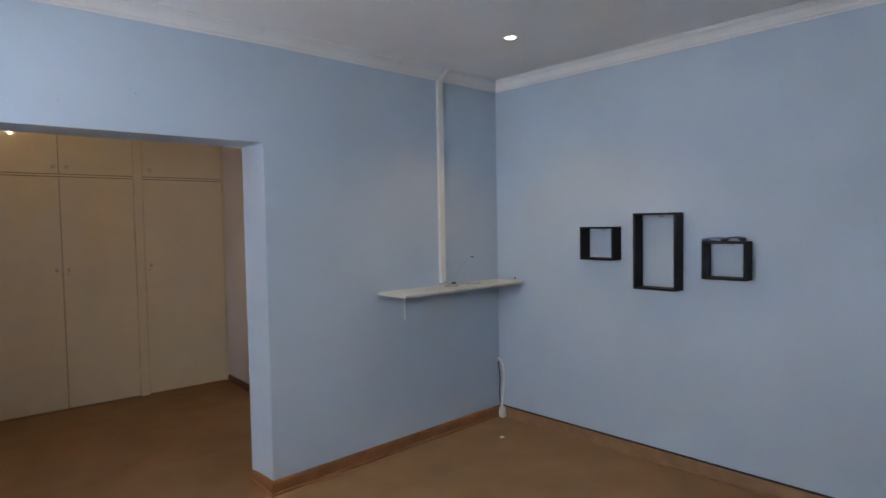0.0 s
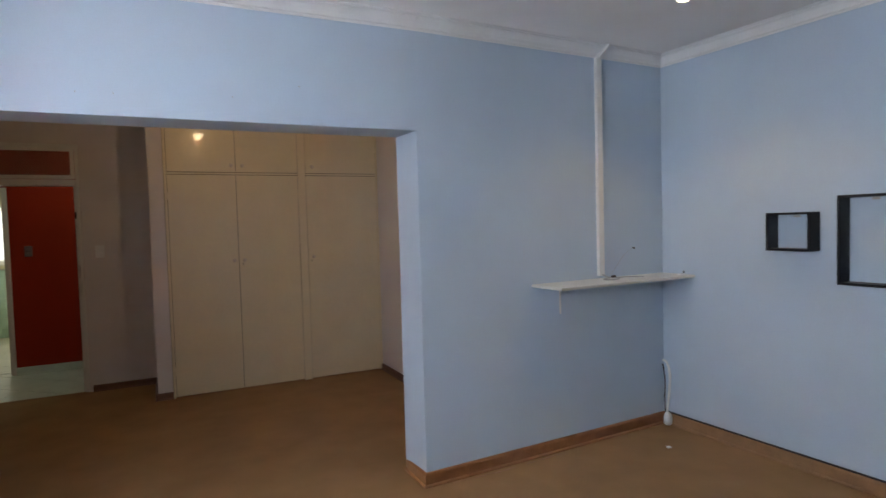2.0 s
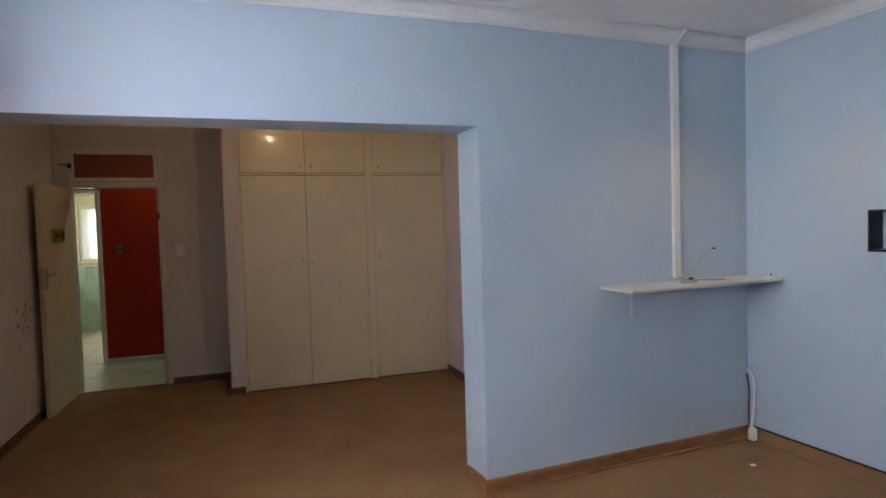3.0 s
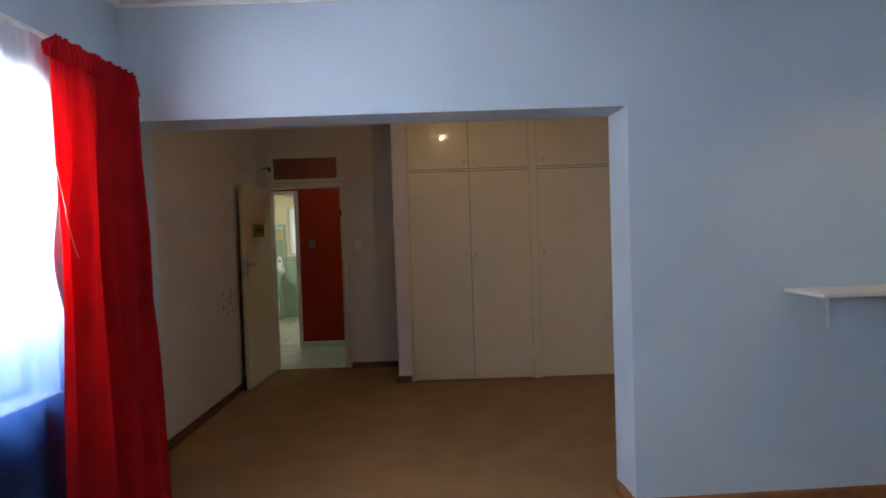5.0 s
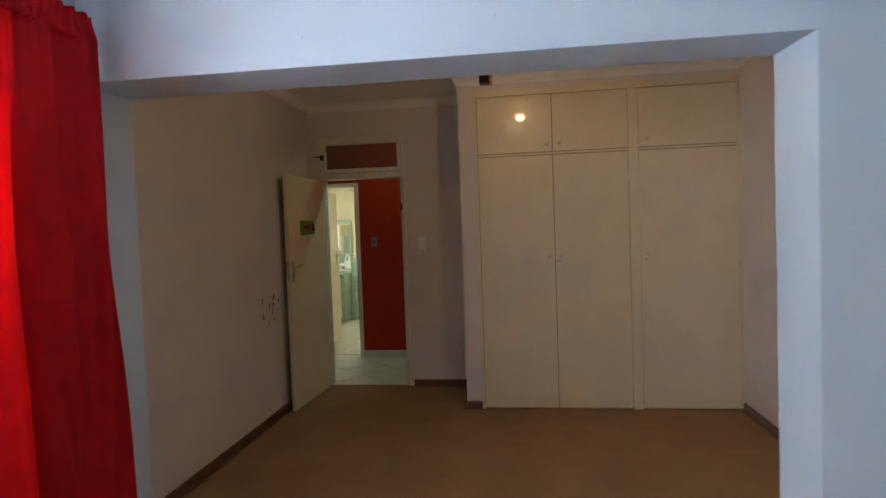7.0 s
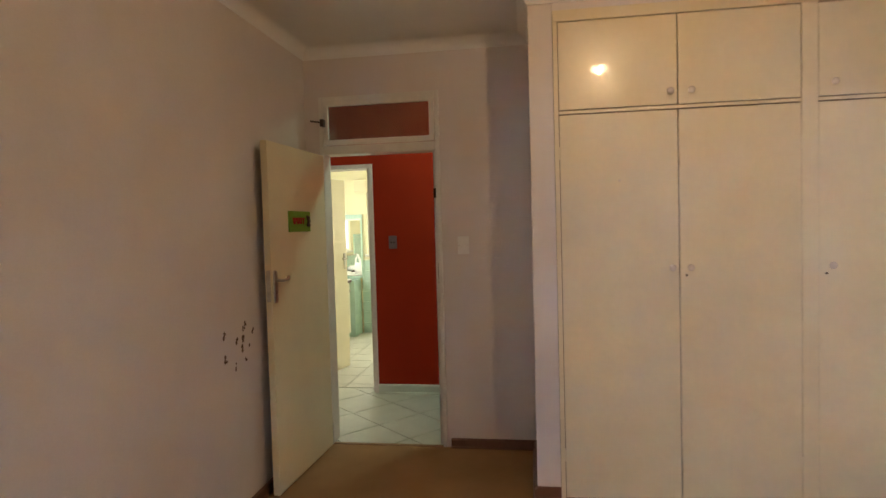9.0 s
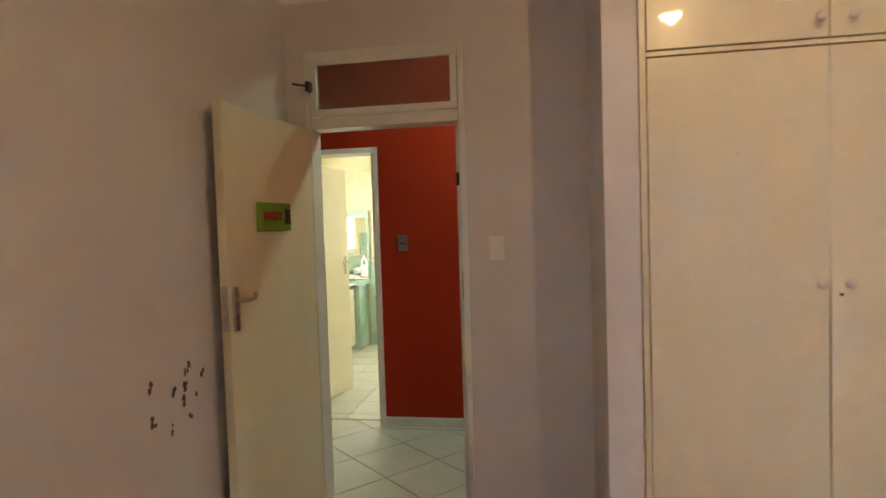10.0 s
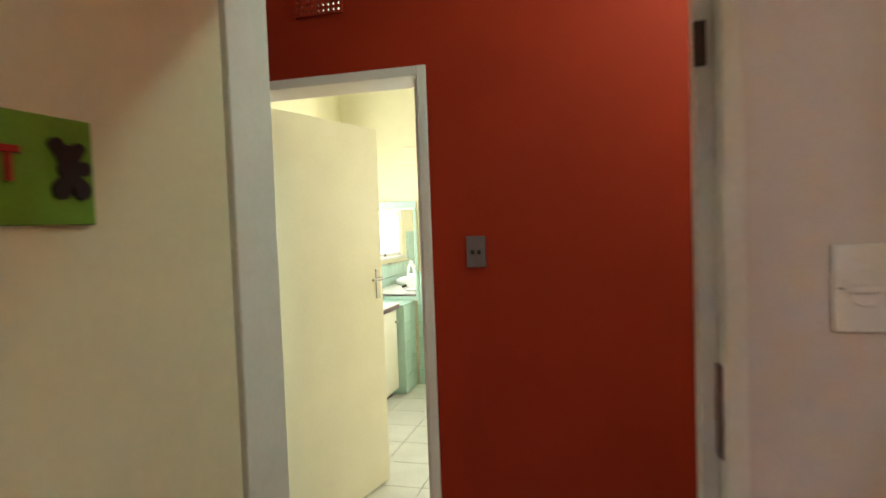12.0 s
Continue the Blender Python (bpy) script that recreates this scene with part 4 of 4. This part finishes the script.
bath_window("window_2", "bright white-framed bathroom window with obscured glass", pose(-2.29, BN, 0), 1.64, 1.15, 2.05)
bath_window("window_3", "white-framed bathroom side window above the counter", pose(BW, WIN3[0], 0, 0, 0, 90), WIN3[1] - WIN3[0], WIN3[2], WIN3[3])
pelmet = thing("pelmet", "pale yellow box pelmet above the bathroom window", "pelmet", pose(-1.85, BN, 2.055))
part("front", box(-0.58, 1.25, -0.12, -0.105, 0, 0.155, 0.003), DOORPAINT, pelmet)
part("end", box(-0.58, -0.565, -0.1045, -0.001, 0, 0.155, 0.002), DOORPAINT, pelmet)
part("top", box(-0.58, 1.25, -0.12, -0.001, 0.1555, 0.168, 0.002), DOORPAINT, pelmet)


def towel_rail(at, half):
    r = thing("towel_rail", "chrome towel rail under the bathroom window", "towel rail", at)
    part("bar", rod(bmesh.new(), (-half, -0.06, 0), (half, -0.06, 0), 0.009), STEEL, r)
    for x in (-half + 0.02, half - 0.02):
        part("mount", rod(bmesh.new(), (x, -0.0225, 0), (x, -0.06, 0), 0.012), STEEL, r)


towel_rail(pose(-1.85, BN, 1.06), 0.36)
towel_rail(pose(BW, 9.72, 1.07, 0, 0, 90), 0.38)

# mirror on the north wall, counter along the west wall
mir = thing("mirror", "bathroom mirror in a raised green tile surround", "mirror", pose(-2.72, BN, 0.80))
for nm, b in (("border", (-0.35, 0.362, 0.0, 0.035)), ("border", (-0.35, 0.362, 0.868, 0.93)), ("border", (-0.35, -0.32, 0.0355, 0.8675)), ("border", (0.337, 0.362, 0.0355, 0.8675))):
    part(nm, box(b[0], b[1], -0.036, -0.021, b[2], b[3], 0.003), GREENTILE, mir)
part("glass", box(-0.319, 0.336, -0.030, -0.023, 0.036, 0.867), MIRROR, mir)
part("edge_strip", box(-0.319, 0.336, -0.035, -0.0302, 0.846, 0.8672, 0.001), FRAMEPAINT, mir, "pale strip along the mirror's top edge")

CTR = -2.45
counter = thing("vanity_cabinet", "cream bathroom counter cabinet with a pale tiled top", "vanity", pose(BW, 9.95, 0))
D = CTR - BW
part("body", box(0.024, D - 0.03, -0.75, 0.88, 0.06, 0.775, 0.004), DOORPALE, counter)
part("plinth", box(0.024, D - 0.07, -0.74, 0.87, 0.0, 0.0598), GREYPLATE, counter, "dark recessed plinth")
for k in range(4):
    y = -0.745 + k * 0.405
    d = part("door", box(D - 0.0298, D - 0.012, y, y + 0.400, 0.07, 0.765, 0.003), DOORPALE, counter)
    part("knob", rod(bmesh.new(), (D - 0.012, y + 0.36, 0.66), (D + 0.012, y + 0.36, 0.66), 0.009, 0.013), STEEL, d)
part("worktop", box(0.024, D + 0.012, -0.76, 0.895, 0.776, 0.812, 0.004), GREYPLATE, counter, "grey edged worktop")
part("worktop_top", box(0.024, D + 0.010, -0.758, 0.893, 0.8125, 0.822, 0.002), TILE, counter, "pale tiled worktop surface")

ledge = thing("tiled_ledge", "low green tiled ledge between the counter and the wall", "ledge", pose(-2.74, 11.012, 0))
part("core", box(-0.336, 0.33, -0.155, 0.166, 0.0, 0.79), GREENTILE, ledge)
part("top", box(-0.338, 0.334, -0.16, 0.168, 0.7905, 0.800, 0.003), GREENTILE, ledge)
for r in range(5):
    for k in range(2):
        part("tile", box(0.3302, 0.337, -0.153 + k * 0.160, 0.004 + k * 0.160, 0.003 + r * 0.157, 0.157 + r * 0.157, 0.0015), GREENTILE, ledge)

bottle = thing("bottle", "white plastic bottle with a looped handle on the counter", "bottle", pose(-2.71, 10.28, 0.823))
body = lathe([(0.052, 0.0), (0.060, 0.014), (0.061, 0.10), (0.056, 0.135), (0.038, 0.152)])
for vert in body.verts:
    vert.co.y *= 0.7
part("body", body, WHITEPLASTIC, bottle, smooth=True)
tube([(-0.036, 0, 0.142), (-0.038, 0, 0.20), (-0.016, 0, 0.252), (0.004, 0, 0.268)], 0.014, "handle", WHITEPLASTIC, bottle)
tube([(0.038, 0, 0.136), (0.040, 0, 0.19), (0.018, 0, 0.246), (0.002, 0, 0.268)], 0.018, "neck", WHITEPLASTIC, bottle)
part("cap", lathe([(0.019, 0.264), (0.019, 0.288), (0.014, 0.294)]), WHITEPLASTIC, bottle, smooth=True)
cloth = tagged(part("folded_cloth", lathe([(0.10, 0.0), (0.13, 0.02), (0.115, 0.06), (0.06, 0.085)]), WHITEPLASTIC, at=pose(-2.88, 9.95, 0.823), smooth=True), "crumpled white cloth on the bathroom counter", "cloth")
dish = thing("soap_dish", "small white soap dish on the bathroom counter", "dish", pose(-2.62, 10.60, 0.823))
part("bowl", lathe([(0.035, 0.0), (0.055, 0.012), (0.060, 0.024), (0.056, 0.024), (0.030, 0.008)]), WHITEPLASTIC, dish, smooth=True)
brush = tagged(part("brush", rod(bmesh.new(), (-2.80, 10.18, 0.838), (-2.79, 10.36, 0.838), 0.014, 0.010), DARKMETAL), "small dark brush lying on the bathroom counter", "brush")


# ---- tiles ----
def clip_poly(poly, lo, hi, axis):
    for bound, sgn in ((lo, 1), (hi, -1)):
        outp = []
        for i, p in enumerate(poly):
            q = poly[(i + 1) % len(poly)]
            dp, dq = sgn * (p[axis] - bound), sgn * (q[axis] - bound)
            if dp >= 0:
                outp.append(p)
            if dp * dq < 0:
                k = dp / (dp - dq)
                outp.append((p[0] + (q[0] - p[0]) * k, p[1] + (q[1] - p[1]) * k))
        poly = outp
        if len(poly) < 3:
            return []
    return poly


def floor_tiles(owner, area_box, origin, angle, size, gap=0.006, mat=TILE):
    x0, x1, y0, y1 = area_box
    ca, sa = math.cos(radians(angle)), math.sin(radians(angle))
    for i in range(-16, 17):
        for j in range(-16, 17):
            h = size / 2 - gap / 2
            cx, cy = i * size, j * size
            poly = [(origin[0] + (cx + a * h) * ca - (cy + b * h) * sa, origin[1] + (cx + a * h) * sa + (cy + b * h) * ca) for a, b in ((-1, -1), (1, -1), (1, 1), (-1, 1))]
            poly = clip_poly(clip_poly(poly, x0, x1, 0), y0, y1, 1)
            if len(poly) < 3:
                continue
            bm = bmesh.new()
            top = [bm.verts.new((x, y, 0.0)) for x, y in poly]
            low = [bm.verts.new((x, y, -0.008)) for x, y in poly]
            bm.faces.new(top)
            for k in range(len(top)):
                bm.faces.new((top[k], top[(k + 1) % len(top)], low[(k + 1) % len(top)], low[k]))
            part("tile", bm, mat, owner)


hall_floor = bpy.data.objects["floor_hall"]
floor_tiles(hall_floor, (-2.6, 0.4, 6.905, 8.29), (-1.138, 7.567), 48, 0.40, gap=0.008)
floor_tiles(hall_floor, (BW, BE, 8.315, BN), (-1.9, 8.6), 0, 0.33)


def wall_tiles(owner, axis, at, a0, a1, z0, z1, size, depth, holes=()):
    na, nz = int(math.ceil((a1 - a0) / size)), int(math.ceil((z1 - z0) / size))
    made = {}
    for i in range(na):
        for j in range(nz):
            p0, p1 = a0 + i * size, min(a1, a0 + (i + 1) * size)
            q0, q1 = z0 + j * size, min(z1, z0 + (j + 1) * size)
            if any(p1 > h[0] and p0 < h[1] and q1 > h[2] and q0 < h[3] for h in holes):
                continue
            w, h = round(p1 - p0 - 0.003, 4), round(q1 - q0 - 0.003, 4)
            if w < 0.01 or h < 0.01:
                continue
            if (w, h) not in made:
                made[w, h] = part("tile", box(0, w, -depth, -0.001, 0, h, 0.0015) if axis == "y" else box(0.001, depth, 0, w, 0, h, 0.0015), GREENTILE, owner)
                ob = made[w, h]
            else:
                ob = new("tile", made[w, h].data)
                ob.parent = owner
            ob.matrix_basis = pose(p0, at, q0) if axis == "y" else pose(at, p0, q0)


wall_tiles(bpy.data.objects["wall_bath_north"], "y", BN, -2.378, -0.6, 0.002, 1.43, 0.152, 0.02, [(-2.33, -0.6, 1.11, 2)])
wall_tiles(bpy.data.objects["wall_bath_north"], "y", BN, BW + 0.02, -2.379, 0.80, 1.43, 0.152, 0.02)
wall_tiles(bpy.data.objects["wall_bath_west"], "x", BW, 8.4, BN - 0.022, 0.002, 1.43, 0.152, 0.02, [(WIN3[0] - 0.05, WIN3[1] + 0.05, 1.11, 2)])
